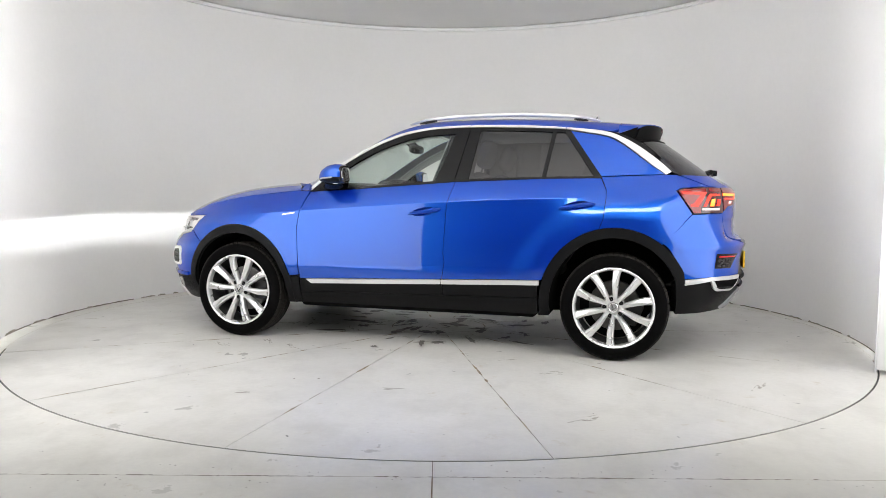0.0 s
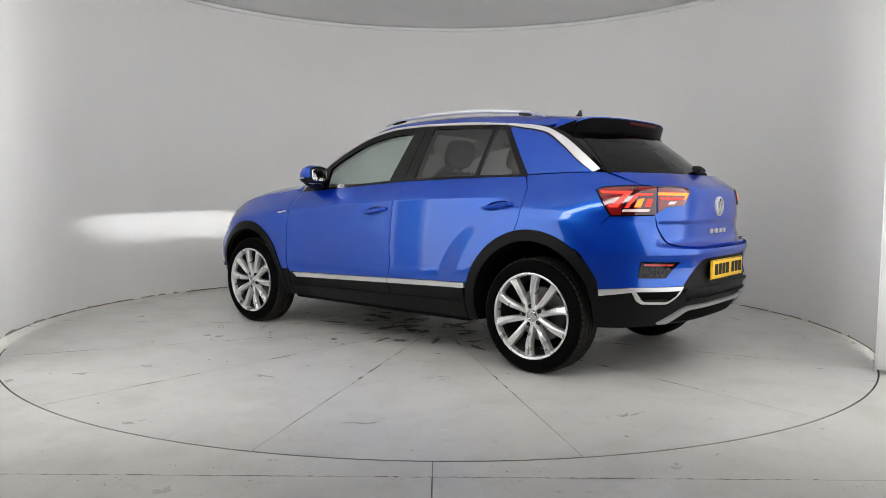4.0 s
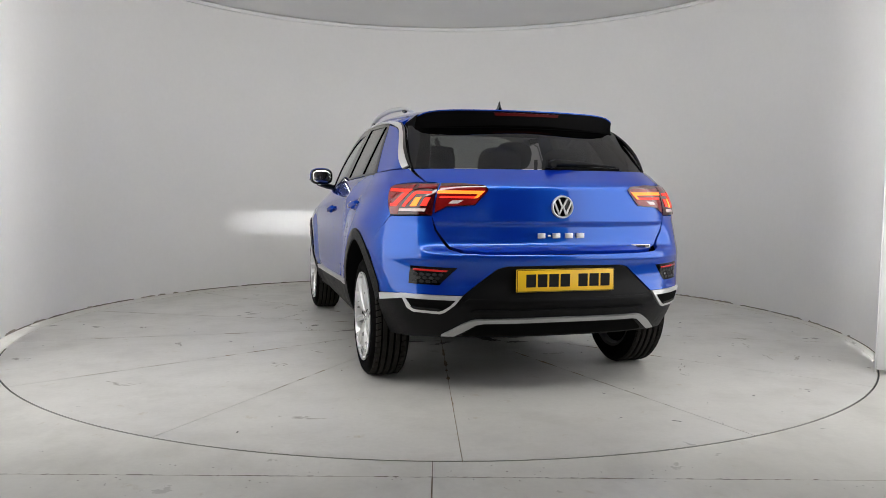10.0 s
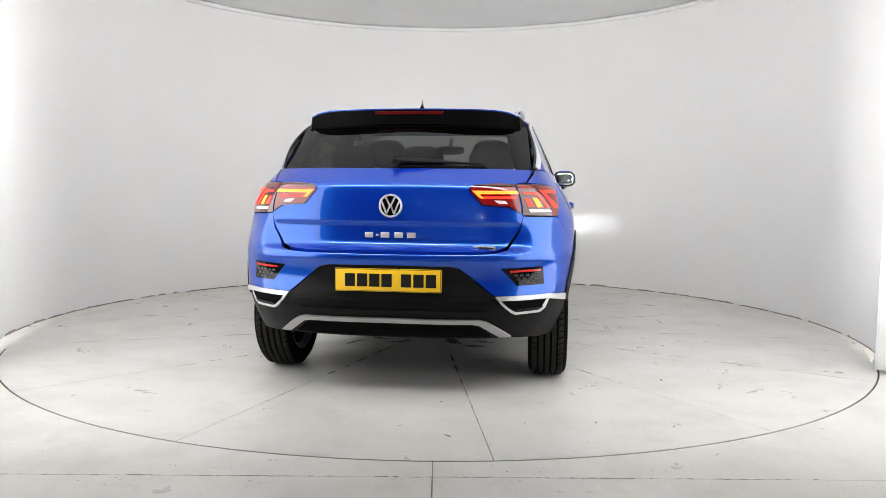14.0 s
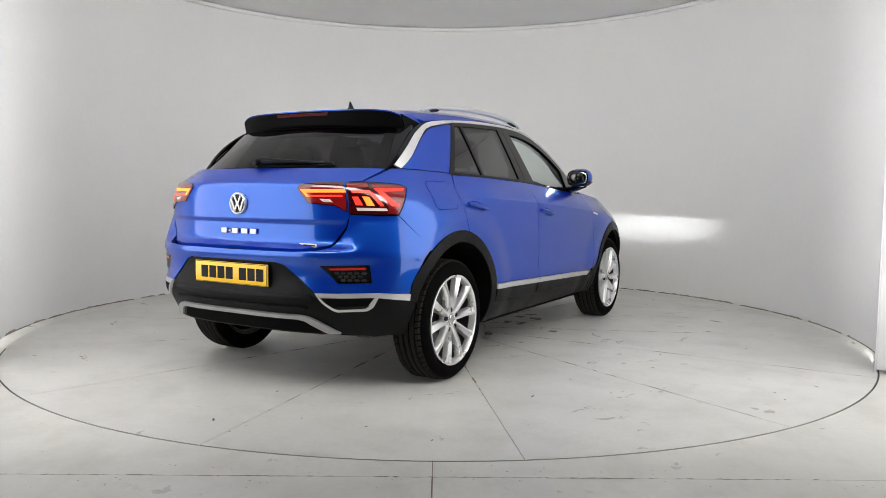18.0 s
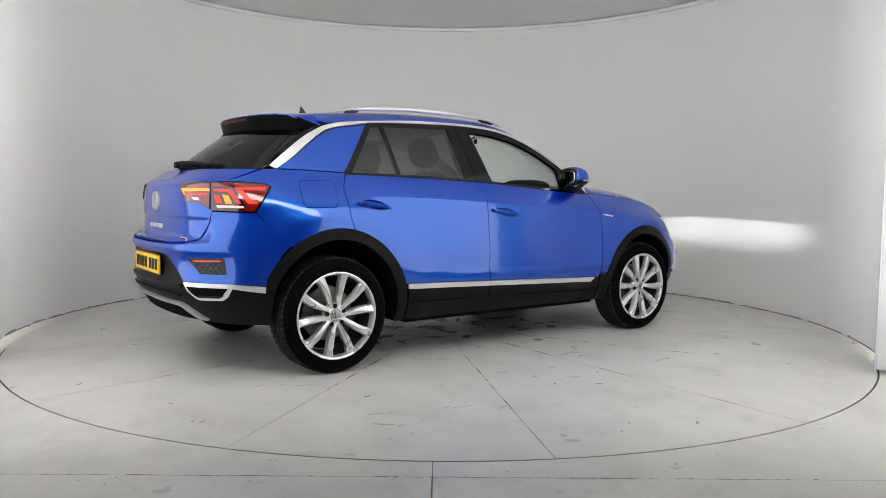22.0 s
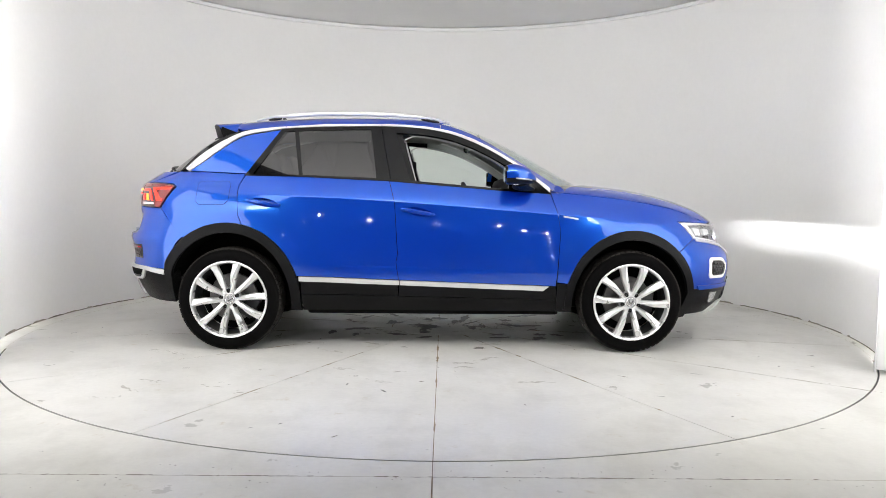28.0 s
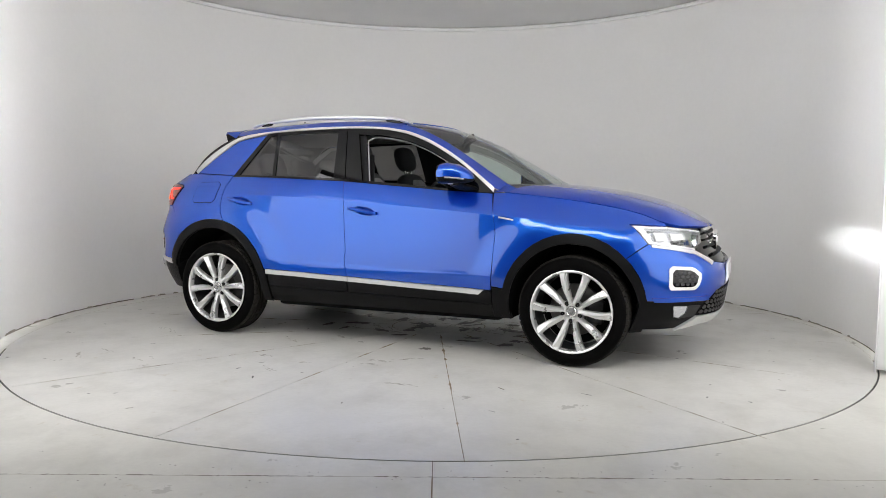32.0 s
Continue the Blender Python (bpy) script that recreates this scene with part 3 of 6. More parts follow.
    mesh_part("stains", verts, faces, M["stain"], top, "grey brown stains", False)["kind"] = "stuff"
    # old oil stains about the middle: ragged flat patches
    verts, faces = [], []
    for i in range(46):
        r, a = random.uniform(0.05, 0.95), random.uniform(0, 6.283)
        cx, cy, rot = r * math.cos(a), r * math.sin(a), random.uniform(0, 3.14)
        sx, sy = random.uniform(0.03, 0.15), random.uniform(0.015, 0.06)
        k0 = len(verts)
        ph = random.uniform(0, 9)
        for k in range(26):
            q = 6.283 * k / 26
            g = 0.75 + 0.5 * noise.noise((2.2 * math.cos(q) + ph, 2.2 * math.sin(q), ph)) + random.uniform(-0.16, 0.16)
            px, py = sx * g * math.cos(q), sy * g * math.sin(q)
            verts.append((cx + px * math.cos(rot) - py * math.sin(rot), cy + px * math.sin(rot) + py * math.cos(rot), 0.0022 + 0.0002 * i))
        faces.append(tuple(range(k0, k0 + 26)))
    mesh_part("oil_stains", verts, faces, M["oil"], top, "dark oil stains", False)["kind"] = "stuff"
    # small dark chips and scraps on the plates
    for i in range(70):
        r, a = random.uniform(0.9, 2.8), random.uniform(0, 6.283)
        sx, sy, rot = random.uniform(0.004, 0.02), random.uniform(0.003, 0.007), random.uniform(0, 3.14)
        if i < 10:
            sx *= 2
        x, y = r * math.cos(a), r * math.sin(a)
        v = []
        for k in range(8):
            px, py = sx * math.cos(k * 0.785) * random.uniform(0.6, 1), sy * math.sin(k * 0.785) * random.uniform(0.6, 1)
            v.append((x + px * math.cos(rot) - py * math.sin(rot), y + px * math.sin(rot) + py * math.cos(rot), 0.0014))
        mesh_part("chip", v, [tuple(range(8))], M["gap"] if i % 3 else M["scuff"], top, "", False)
    return top


# ---- the car: surfaces ----
XC_R, XC_F, POW = -1.30, 0.90, 3.0
LEN = 0.9                                   # metres of outline coordinate per radian round a corner
AX_R, AX_F, HUB_Z, HUB_Y = -1.352, 1.240, 0.332, 0.845
z_low = curve([(-2.2, 0.59), (-0.86, 0.568), (0.73, 0.527), (2.2, 0.50)])
z_crease = spline([(-2.2, 1.02), (-1.5, 1.01), (-0.94, 0.998), (-0.28, 0.969), (0.74, 0.896), (0.92, 0.883), (1.5, 0.83), (2.2, 0.76)])
z_belt = spline([(-2.2, 1.150), (-1.3, 1.137), (-0.3, 1.104), (0.37, 1.057), (0.80, 1.033), (1.0, 1.014), (1.16, 0.997), (1.33, 0.973), (1.5, 0.941), (1.64, 0.900), (1.76, 0.852), (1.85, 0.833), (1.93, 0.818), (2.2, 0.80)])
w_belt = spline([(-2.2, 0.735), (-1.75, 0.737), (-1.3, 0.768), (-0.3, 0.808), (0.4, 0.798), (0.8, 0.762), (1.15, 0.748), (1.35, 0.754), (1.55, 0.784), (1.7, 0.825), (1.85, 0.852), (2.2, 0.855)])
w_prof = curve([(0, 0.77), (0.3, 0.845), (0.6, 0.875), (0.85, 0.890), (1.0, 0.8945), (1.3, 0.894), (1.6, 0.8915), (2.0, 0.884)])
x_rear = curve([(0.2, -1.98), (0.25, -2.02), (0.31, -2.07), (0.40, -2.12), (0.50, -2.155), (0.60, -2.14), (0.67, -2.15), (0.715, -2.165), (0.74, -2.155), (0.765, -2.10), (0.80, -2.085), (0.87, -2.083), (0.885, -2.09), (1.04, -2.086), (1.065, -2.08), (1.08, -2.065), (1.11, -2.02), (1.15, -1.955), (1.2, -1.87)])
x_corner = curve([(0.2, -1.98), (0.25, -2.02), (0.31, -2.07), (0.40, -2.12), (0.50, -2.155), (0.60, -2.145), (0.67, -2.15), (0.715, -2.165), (0.74, -2.158), (0.78, -2.139), (0.82, -2.120), (0.86, -2.101), (0.885, -2.089), (0.90, -2.086), (1.04, -2.086), (1.065, -2.08), (1.08, -2.065), (1.11, -2.02), (1.15, -1.955), (1.2, -1.87)])
x_front = curve([(0.2, 1.95), (0.25, 1.99), (0.31, 2.04), (0.42, 2.06), (0.52, 2.075), (0.62, 2.06), (0.72, 1.985), (0.80, 1.965), (0.84, 1.945), (0.88, 1.88), (0.95, 1.78), (1.0, 1.7)])


def y_section(x, z):
    l1, l2, l3 = z_low(x), z_crease(x), z_belt(x)
    v = np.where(z < 0.44, 0.6 * (z - 0.22) / 0.22, np.where(z < l1, 0.6 + 0.4 * (z - 0.44) / (l1 - 0.44), np.where(z < l2, 1 + (z - l1) / (l2 - l1), 2 + (z - l2) / (l3 - l2))))
    low = w_prof(np.clip(v, 0, 2))
    s = np.clip(v - 2, 0, 1.3)
    return np.where(v < 2, low, 0.884 + (w_belt(x) - 0.884) * (0.72 * s + 0.28 * s * s))


def step(a, b, x):
    t = np.clip((x - a) / (b - a), 0, 1)
    return t * t * (3 - 2 * t)


def y_side(x, z):
    """Half width of the lower body: creased between the arches, smooth beyond them, raised round the wheels."""
    x, z = np.asarray(x, float), np.asarray(z, float)
    f = step(0.75, 1.30, x) + step(-0.85, -1.20, x)
    soft = sum(y_section(x, z + d) for d in (-0.12, -0.08, -0.04, 0.0, 0.04, 0.08, 0.12)) / 7
    y = y_section(x, z) * (1 - f) + soft * f
    for cx, top_z in ((AX_R, 0.60), (AX_F, 0.575)):
        r = np.hypot(x - cx, (z - 0.33) * 1.0)
        y = y + 0.017 * step(top_z + 0.11, top_z - 0.07, r)
    # the doors flare out below the lower crease, between the arches
    return y + 0.010 * np.exp(-((x + 0.10) / 0.68) ** 6) * np.clip((z_low(x) - z) / 0.085, 0, 1)


def rear_reach(phi, z):
    """Distance from the corner's centre to the rear end, on the tailgate or on the bumper's corner."""
    t = np.clip((np.minimum(phi, math.pi - phi) - radians(45)) / radians(9), 0, 1)
    t = t * t * (3 - 2 * t)
    return XC_R - (x_rear(z) * t + x_corner(z) * (1 - t))


def body(u, z, s=-1):
    """Lower body: u is x along the side, and turns with the angle round the corners. s: -1 the right half's coordinates."""
    u, z = np.asarray(u, float), np.asarray(z, float)
    rear, front = u < XC_R, u > XC_F
    phi = np.where(rear, (XC_R - u) / LEN, np.where(front, (u - XC_F) / LEN, 0.0))
    sn, cs = np.sin(phi), np.cos(phi)
    k = (np.abs(sn) ** POW + np.abs(cs) ** POW) ** (-1 / POW)
    a = np.where(rear, rear_reach(phi, z), x_front(z) - XC_F)
    x = np.where(rear, XC_R - a * sn * k, np.where(front, XC_F + a * sn * k, u))
    # roll back the blend so that the corner leaves the side smoothly
    y = y_side(np.clip(x, -2.2, 2.2), z) * cs * k
    return x, s * y, z


def us(x, z):
    """Outline coordinate of a point on the side, given x and z."""
    if XC_R <= x <= XC_F:
        return x
    ph = 0.5
    for _ in range(10):
        a = float(rear_reach(ph, z)) if x < XC_R else float(x_front(z)) - XC_F
        X = min(1.0, (XC_R - x if x < XC_R else x - XC_F) / a)
        ph = math.atan2(X, max(0.0, 1 - X ** POW) ** (1 / POW))
    return XC_R - LEN * ph if x < XC_R else XC_F + LEN * ph


def ur(y, z, end=-1):
    """Outline coordinate of a point on the rear (end -1) or front, given |y| measured towards the built side and z."""
    x = -1.9 if end < 0 else 1.8
    for _ in range(12):
        w = float(y_side(x, z))
        Y = max(-0.999, min(0.999, y / w))
        X = (1 - abs(Y) ** POW) ** (1 / POW)
        a = float(rear_reach(math.atan2(X, Y), z)) if end < 0 else float(x_front(z)) - XC_F
        x = XC_R - a * X if end < 0 else XC_F + a * X
    ph = math.atan2(X, Y)
    return XC_R - LEN * ph if end < 0 else XC_F + LEN * ph


def S(*pts):
    return [(us(x, z), z) for x, z in pts]


def R(*pts):
    return [(ur(y, z), z) for y, z in pts]


def Fr(*pts):
    return [(ur(y, z, 1), z) for y, z in pts]


def mirror_rear(half):
    """Closes an outline that is given for one half of the rear, from the middle below to the middle above."""
    mid = XC_R - LEN * math.pi / 2
    return half + [(2 * mid - u, z) for u, z in half[::-1] if abs(u - mid) > 1e-4]


def mirror_front(half):
    mid = XC_F + LEN * math.pi / 2
    return half + [(2 * mid - u, z) for u, z in half[::-1] if abs(u - mid) > 1e-4]


def arc(cx, cz, rx, rz, a0, a1, n=14):
    return [(cx + rx * math.cos(radians(a0 + (a1 - a0) * i / n)), cz + rz * math.sin(radians(a0 + (a1 - a0) * i / n))) for i in range(n + 1)]


y_glass = spline([(-1.85, 0.61), (-1.72, 0.668), (-1.62, 0.720), (-1.45, 0.752), (-1.26, 0.772), (-0.3, 0.808), (0.4, 0.80), (0.75, 0.762), (0.95, 0.73)])


def cabin_side(x, z, s=-1):
    """The glasshouse side above the belt."""
    h = z - z_belt(x)
    return x, s * (y_glass(x) - 0.46 * h + 0.25 * h * (0.36 - h) * 0.5), z


trim_top = curve([(-1.78, 1.10), (-1.71, 1.153), (-1.59, 1.269), (-1.48, 1.351), (-1.41, 1.388), (-1.30, 1.423), (-1.15, 1.442), (-1.0, 1.455), (-0.67, 1.473), (-0.39, 1.476), (-0.15, 1.467), (0.04, 1.440), (0.19, 1.393), (0.34, 1.321), (0.45, 1.256), (0.56, 1.182), (0.64, 1.120), (0.72, 1.06), (0.8, 0.99)])
trim_low = curve([(-1.78, 1.05), (-1.64, 1.150), (-1.54, 1.221), (-1.43, 1.307), (-1.30, 1.389), (-1.15, 1.420), (-1.02, 1.440), (-0.67, 1.456), (-0.39, 1.461), (-0.15, 1.452), (0.04, 1.422), (0.19, 1.372), (0.34, 1.300), (0.45, 1.234), (0.56, 1.158), (0.64, 1.095), (0.70, 1.045), (0.8, 0.96)])
roof_mid = spline([(-1.75, 1.470), (-1.62, 1.480), (-1.34, 1.507), (-1.07, 1.527), (-0.69, 1.543), (-0.31, 1.543), (0.0, 1.525), (0.22, 1.478), (0.42, 1.402), (0.58, 1.325), (0.80, 1.204), (1.0, 1.095), (1.06, 1.062), (1.3, 0.93)])
bow = curve([(-1.9, -0.28), (-1.3, -0.1), (-0.7, 0.0), (-0.2, 0.08), (0.2, 0.36), (0.5, 0.56), (1.3, 0.58)])


def y_edge(x):
    return np.abs(cabin_side(x, trim_top(x))[1])


def top(x, y):
    """Roof, pillars and windscreen as one height over x and y."""
    x, y = np.asarray(x, float), np.asarray(y, float)
    ye = y_edge(x)
    s = np.abs(y) / ye
    k = bow(x)
    drop = roof_mid(x + k * ye * ye) - trim_top(x)
    return x, y, roof_mid(x + k * y * y) - drop * np.clip(s, 0, 1.05) ** 7 - 0.012 * np.clip(s, 0, 1) ** 2 * (1 - np.clip(s, 0, 1) ** 5)


def rear_screen(y, z):
    """The curved rear window."""
    t = (z - 1.147) / 0.26
    return -1.952 + 0.36 * t + (0.545 - 0.06 * t) * y * y + 0.03 * t * (1 - t) * -1, y, z


hood_line = spline([(0.70, 1.112), (0.92, 1.100), (1.22, 1.074), (1.42, 1.044), (1.57, 1.010), (1.72, 0.964), (1.82, 0.922), (1.90, 0.878), (1.96, 0.842), (2.1, 0.76)])


def hood_edge(x):
    """Half width and height of the bonnet's edge on the wings and over the lamps."""
    x = np.asarray(x, float)
    z = z_belt(x)
    X = np.clip((x - XC_F) / (x_front(z) - XC_F), 0, 0.999)
    return y_side(x, z) * (1 - X ** POW) ** (1 / POW), z


def hood_top(x, y):
    ye, ze = hood_edge(x)
    e = np.clip(np.abs(y) / np.maximum(ye, 0.05), 0, 1.1)
    mid = lambda q: hood_line(x + 0.12 * q * q) - 0.010 * (q / 0.7) ** 2
    return x, y, mid(y) - (mid(ye) - ze) * e ** 5


IN = (0, 0, 0.6)
# ---- the car: parts ----


def side_parts(car, s):
    """One side of the car: s is -1 for the right side and 1 for the left."""
    F = lambda u, z: body(u, z, s)
    G = lambda x, z: cabin_side(x, z, s)
    paint, black = M["paint"], M["black"]
    rear_arch = lambda a0, a1, n=14: arc(AX_R, 0.335, 0.462, 0.490, a0, a1, n)
    front_arch = lambda a0, a1, n=14: arc(AX_F, 0.330, 0.432, 0.466, a0, a1, n)
    strip_z = lambda x: 0.490 - 0.0335 * (x + 0.9)

    creases = (z_crease, z_low)
    DZ = -0.034 / 0.22

    def cup_line(xm, z0):
        """Outline of the hollow behind a door handle."""
        return [(xm + 0.082 * math.cos(k * math.pi / 14), z0 + 0.004 + DZ * 0.082 * math.cos(k * math.pi / 14) + 0.027 * math.sin(k * math.pi / 14)) for k in range(28)]
    grips = ((-0.25, -0.035, 0.900), (-1.23, -1.015, 0.951))
    cups = [cup_line((a + b) / 2 + 0.008, z) for a, b, z in grips]
    # front wing: door seam, top edge to the lamp, bumper seam, arch
    wing = sheet("front_wing", S((0.75, 0.46), (0.76, 0.642), (0.77, 0.787), (0.752, 0.895), (0.718, 1.032), (0.80, 1.032), *((x, float(z_belt(x)) - 0.001) for x in np.linspace(0.88, 1.735, 14))) + [(1.629, 0.8445), (1.449, 0.8550), (1.514, 0.7415)] + S((1.548, 0.658)) + S(*front_arch(44, 165)), F, paint, car, out=IN, lines=creases[:1])
    # front door
    door = sheet("front_door", S((-0.262, strip_z(-0.26)), (0.745, strip_z(0.745)), (0.76, 0.642), (0.77, 0.787), (0.752, 0.895), (0.715, 1.026), (0.37, 1.046), (-0.19, 1.088), (-0.327, 1.098), (-0.29, 0.958), (-0.27, 0.635), (-0.28, 0.581)), F, paint, car, "blue front door" if s > 0 else "blue front door with its window lowered", out=IN, lines=creases, holes=(cups[0],))
    rdoor = sheet("rear_door", S((-0.262, strip_z(-0.26)), (-0.28, 0.581), (-0.27, 0.635), (-0.29, 0.958), (-0.327, 1.098), (-0.9, 1.122), (-1.255, 1.127), (-1.29, 1.056), (-1.292, 1.002), (-1.28, 0.877)) + S(*rear_arch(78, 18)) + S((-0.893, strip_z(-0.89))), F, paint, car, out=IN, lines=creases, holes=(cups[1],))
    quarter = sheet("rear_quarter", S(*rear_arch(127, 78)) + S((-1.28, 0.877), (-1.292, 1.002), (-1.29, 1.056), (-1.257, 1.135), (-1.5, 1.1455), (-1.70, 1.1515)) + [(-1.990, 1.079), (-1.923, 1.078), (-1.779, 1.069), (-1.745, 1.053), (-1.850, 0.912)], F, paint, car, out=IN)
    # fuel flap on the right
    if s < 0:
        rr = [(-1.55, 1.07), (-1.535, 1.085), (-1.36, 1.087), (-1.342, 1.07), (-1.347, 0.965), (-1.37, 0.943), (-1.535, 0.941), (-1.552, 0.96)]
        sheet("fuel_flap_seam", S(*rr), F, M["gloss_black"], quarter, "dark seam round the fuel flap", h=0.012, lift=0.0010, gap=-0.0025, depth=0)
        sheet("fuel_flap", S(*rr), F, paint, quarter, h=0.012, lift=0.0022, gap=0, depth=0.001)
    # rear pillar panel in body colour
    sheet("pillar_panel", [(-1.635, 1.153), (-1.54, 1.217), (-1.43, 1.303), (-1.36, 1.35), (-1.30, 1.384), (-1.23, 1.402), (-1.15, 1.414), (-1.035, 1.432), (-1.255, 1.138), (-1.5, 1.1485)], G, paint, quarter, out=IN)
    # bright trim over the windows, in pieces
    for nm, x0, x1 in (("roof_trim", -1.71, -1.02), ("roof_trim", -1.018, -0.39), ("roof_trim", -0.388, 0.715)):
        xs = np.linspace(x0, x1, 26)
        if x0 < -1.5:
            # the outer part of the strip on the rear pillar is black, beside the rear window
            k = lambda x: 0.32 * float(step(-1.18, -1.40, x))
            up = [(x, float(trim_top(x)) * (1 - k(x)) + float(trim_low(x)) * k(x)) for x in np.linspace(-1.672, x1, 26)]
            dn = [(x, float(trim_low(x))) for x in np.linspace(-1.64, x1, 24)]
            edge = [(x, float(trim_top(x))) for x in np.linspace(-1.71, -1.20, 24)]
            sheet("pillar_edge", edge + [q for q in up if q[0] < -1.19][::-1], G, M["gloss_black"], car, "black edge beside the rear window", h=0.02, lift=0.003, gap=0, depth=0.012, out=IN)
        else:
            up = [(x, float(trim_top(x))) for x in xs]
            dn = [(x, float(trim_low(x))) for x in xs]
        sheet(nm, up + dn[::-1], G, M["satin"], car, "satin silver trim strip over the windows", h=0.02, lift=0.004, gap=0.001, depth=0.012, out=IN)
    # black window surrounds
    xs = np.linspace(-1.03, 0.70, 44)
    band = [(x, float(trim_low(x)) - 0.001) for x in xs] + [(x, max(float(trim_low(x)) - (0.022 if x < -0.35 else 0.042), float(z_belt(x)) - 0.01)) for x in xs[::-1]]
    sheet("window_surround", band, G, M["gloss_black"], car, "black upper window frame", h=0.02, lift=0.0015, gap=0, out=IN)
    sheet("belt_seal", [(-1.25, 1.138), (-0.9, 1.133), (-0.33, 1.113), (0.37, 1.058), (0.70, 1.041), (0.72, 1.028), (0.37, 1.044), (-0.33, 1.099), (-0.9, 1.120), (-1.262, 1.126)], G, M["gloss_black"], car, "black belt line seal", h=0.02, lift=0.004, gap=0, depth=0.02, out=IN)
    sheet("centre_pillar", [(-0.46, 1.452), (-0.392, 1.455), (-0.322, 1.106), (-0.412, 1.110)], G, M["gloss_black"], rdoor, "black window pillar", lift=0.002, gap=0.0005, out=IN)
    sheet("centre_pillar", [(-0.388, 1.455), (-0.300, 1.442), (-0.19, 1.098), (-0.318, 1.106)], G, M["gloss_black"], door, "black window pillar", lift=0.002, gap=0.0005, out=IN)
    sheet("divider_bar", [(-0.962, 1.443), (-0.938, 1.445), (-0.888, 1.132), (-0.912, 1.133)], G, M["gloss_black"], rdoor, "black window divider", lift=0.002, gap=0, out=IN)
    sheet("rear_frame", [(-1.045, 1.436), (-1.005, 1.437), (-1.21, 1.136), (-1.258, 1.134)], G, M["gloss_black"], rdoor, "black rear window edge", lift=0.002, gap=0, out=IN)
    sheet("window_corner", [(0.45, 1.236), (0.56, 1.156), (0.64, 1.092), (0.70, 1.045), (0.44, 1.053)], G, M["gloss_black"], door, "black mirror corner", lift=0.002, gap=0, out=IN)
    # panes
    sheet("quarter_pane", [(-1.21, 1.134), (-1.01, 1.436), (-0.95, 1.444), (-0.90, 1.134)], G, M["privacy"], rdoor, "dark tinted quarter pane", lift=-0.004, gap=0, depth=0, out=IN)
    sheet("rear_pane", [(-0.90, 1.134), (-0.95, 1.444), (-0.67, 1.45), (-0.45, 1.453), (-0.41, 1.11)], G, M["privacy"], rdoor, "dark tinted window pane", lift=-0.004, gap=0, depth=0, out=IN)
    if s > 0:
        sheet("front_pane", [(-0.30, 1.44), (-0.15, 1.44), (0.04, 1.41), (0.19, 1.36), (0.34, 1.29), (0.46, 1.22), (0.44, 1.05), (-0.19, 1.098)], G, M["clear"], door, "clear greenish window pane", lift=-0.004, gap=0, depth=0, out=IN)
    # light seal inside the front window opening
    xs = np.linspace(-0.25, 0.52, 22)
    bm = bmesh.new()
    tube(bm, [tuple(np.array(G(-0.16, 1.10)) * (1, 0.945, 1)), tuple(np.array(G(-0.225, 1.34)) * (1, 0.94, 1)), tuple(np.array(G(-0.232, 1.375)) * (1, 0.94, 1))] + [tuple(np.array(G(x, float(trim_low(x)) - 0.055)) * (1, 0.94, 1)) for x in xs[2:]], 0.005, n=8)
    part("door_seal", bm, M["grey_trim"], door, "pale grey door opening seal")
    # handles: cup and grip
    for d, cup, (x0, x1, z0) in ((door, cups[0], grips[0]), (rdoor, cups[1], grips[1])):
        n = 16
        dz = DZ
        xm = (x0 + x1) / 2 + 0.008

        def bowl(u, z, xm=xm, z0=z0):
            x, y, zz = F(u, z)
            r2 = ((u - xm) / 0.085) ** 2 + ((z - z0 - 0.004 - dz * (u - xm)) / 0.032) ** 2
            return x, y - s * (0.003 + 0.030 * np.clip(1 - r2, 0, 1)), zz
        sheet("handle_cup", cup, bowl, paint, d, "hollow behind the door handle", h=0.010, lift=0, gap=-0.002, depth=0, out=IN)
        bm = bmesh.new()
        rows = []
        for i in range(17):
            t = i / 16
            x = x0 + (x1 - x0) * t
            z = z0 + 0.004 + dz * (x - (x0 + x1) / 2)
            e = math.sin(math.pi * min(max(t, 0.02), 0.98)) ** 0.22
            yy = float(y_side(x, z)) + 0.030 * e
            hh = 0.0145 * e * (1.0 - 0.12 * t)
            rows.append([bm.verts.new((x, s * (yy + dy * e), z + hh * q)) for q, dy in ((-1.0, -0.016), (-0.92, -0.004), (-0.55, 0.002), (0.35, 0.004), (0.80, 0.0), (1.0, -0.006), (0.95, -0.020))])
        for A, B in zip(rows, rows[1:]):
            for k in range(7):
                bm.faces.new((A[k], A[(k + 1) % 7], B[(k + 1) % 7], B[k]))
        bm.faces.new(rows[0])
        bm.faces.new(rows[-1][::-1])
        part("handle", bm, paint, d, "body coloured door handle")
        for xa, xb in ((x0 + 0.004, x0 + 0.03), (x1 - 0.03, x1 - 0.004)):
            bm = bmesh.new()
            zz = z0 + 0.004 + dz * ((xa + xb) / 2 - (x0 + x1) / 2)
            yb = float(y_side((xa + xb) / 2, zz))
            box(bm, xa, xb, min(s * (yb - 0.004), s * (yb + 0.024)), max(s * (yb - 0.004), s * (yb + 0.024)), zz - 0.009, zz + 0.009, 0.003)
            part("handle_mount", bm, paint, d, "handle mount")
    # bright sill strip, cladding and sill
    for d, x0, x1 in ((door, -0.252, 0.70), (rdoor, -0.897, -0.258)):
        end = [(x1, strip_z(x1) - 0.002), (x1 - 0.035, strip_z(x1) - 0.031)] if x1 > 0 else [(x1, strip_z(x1) - 0.002), (x1, strip_z(x1) - 0.031)]
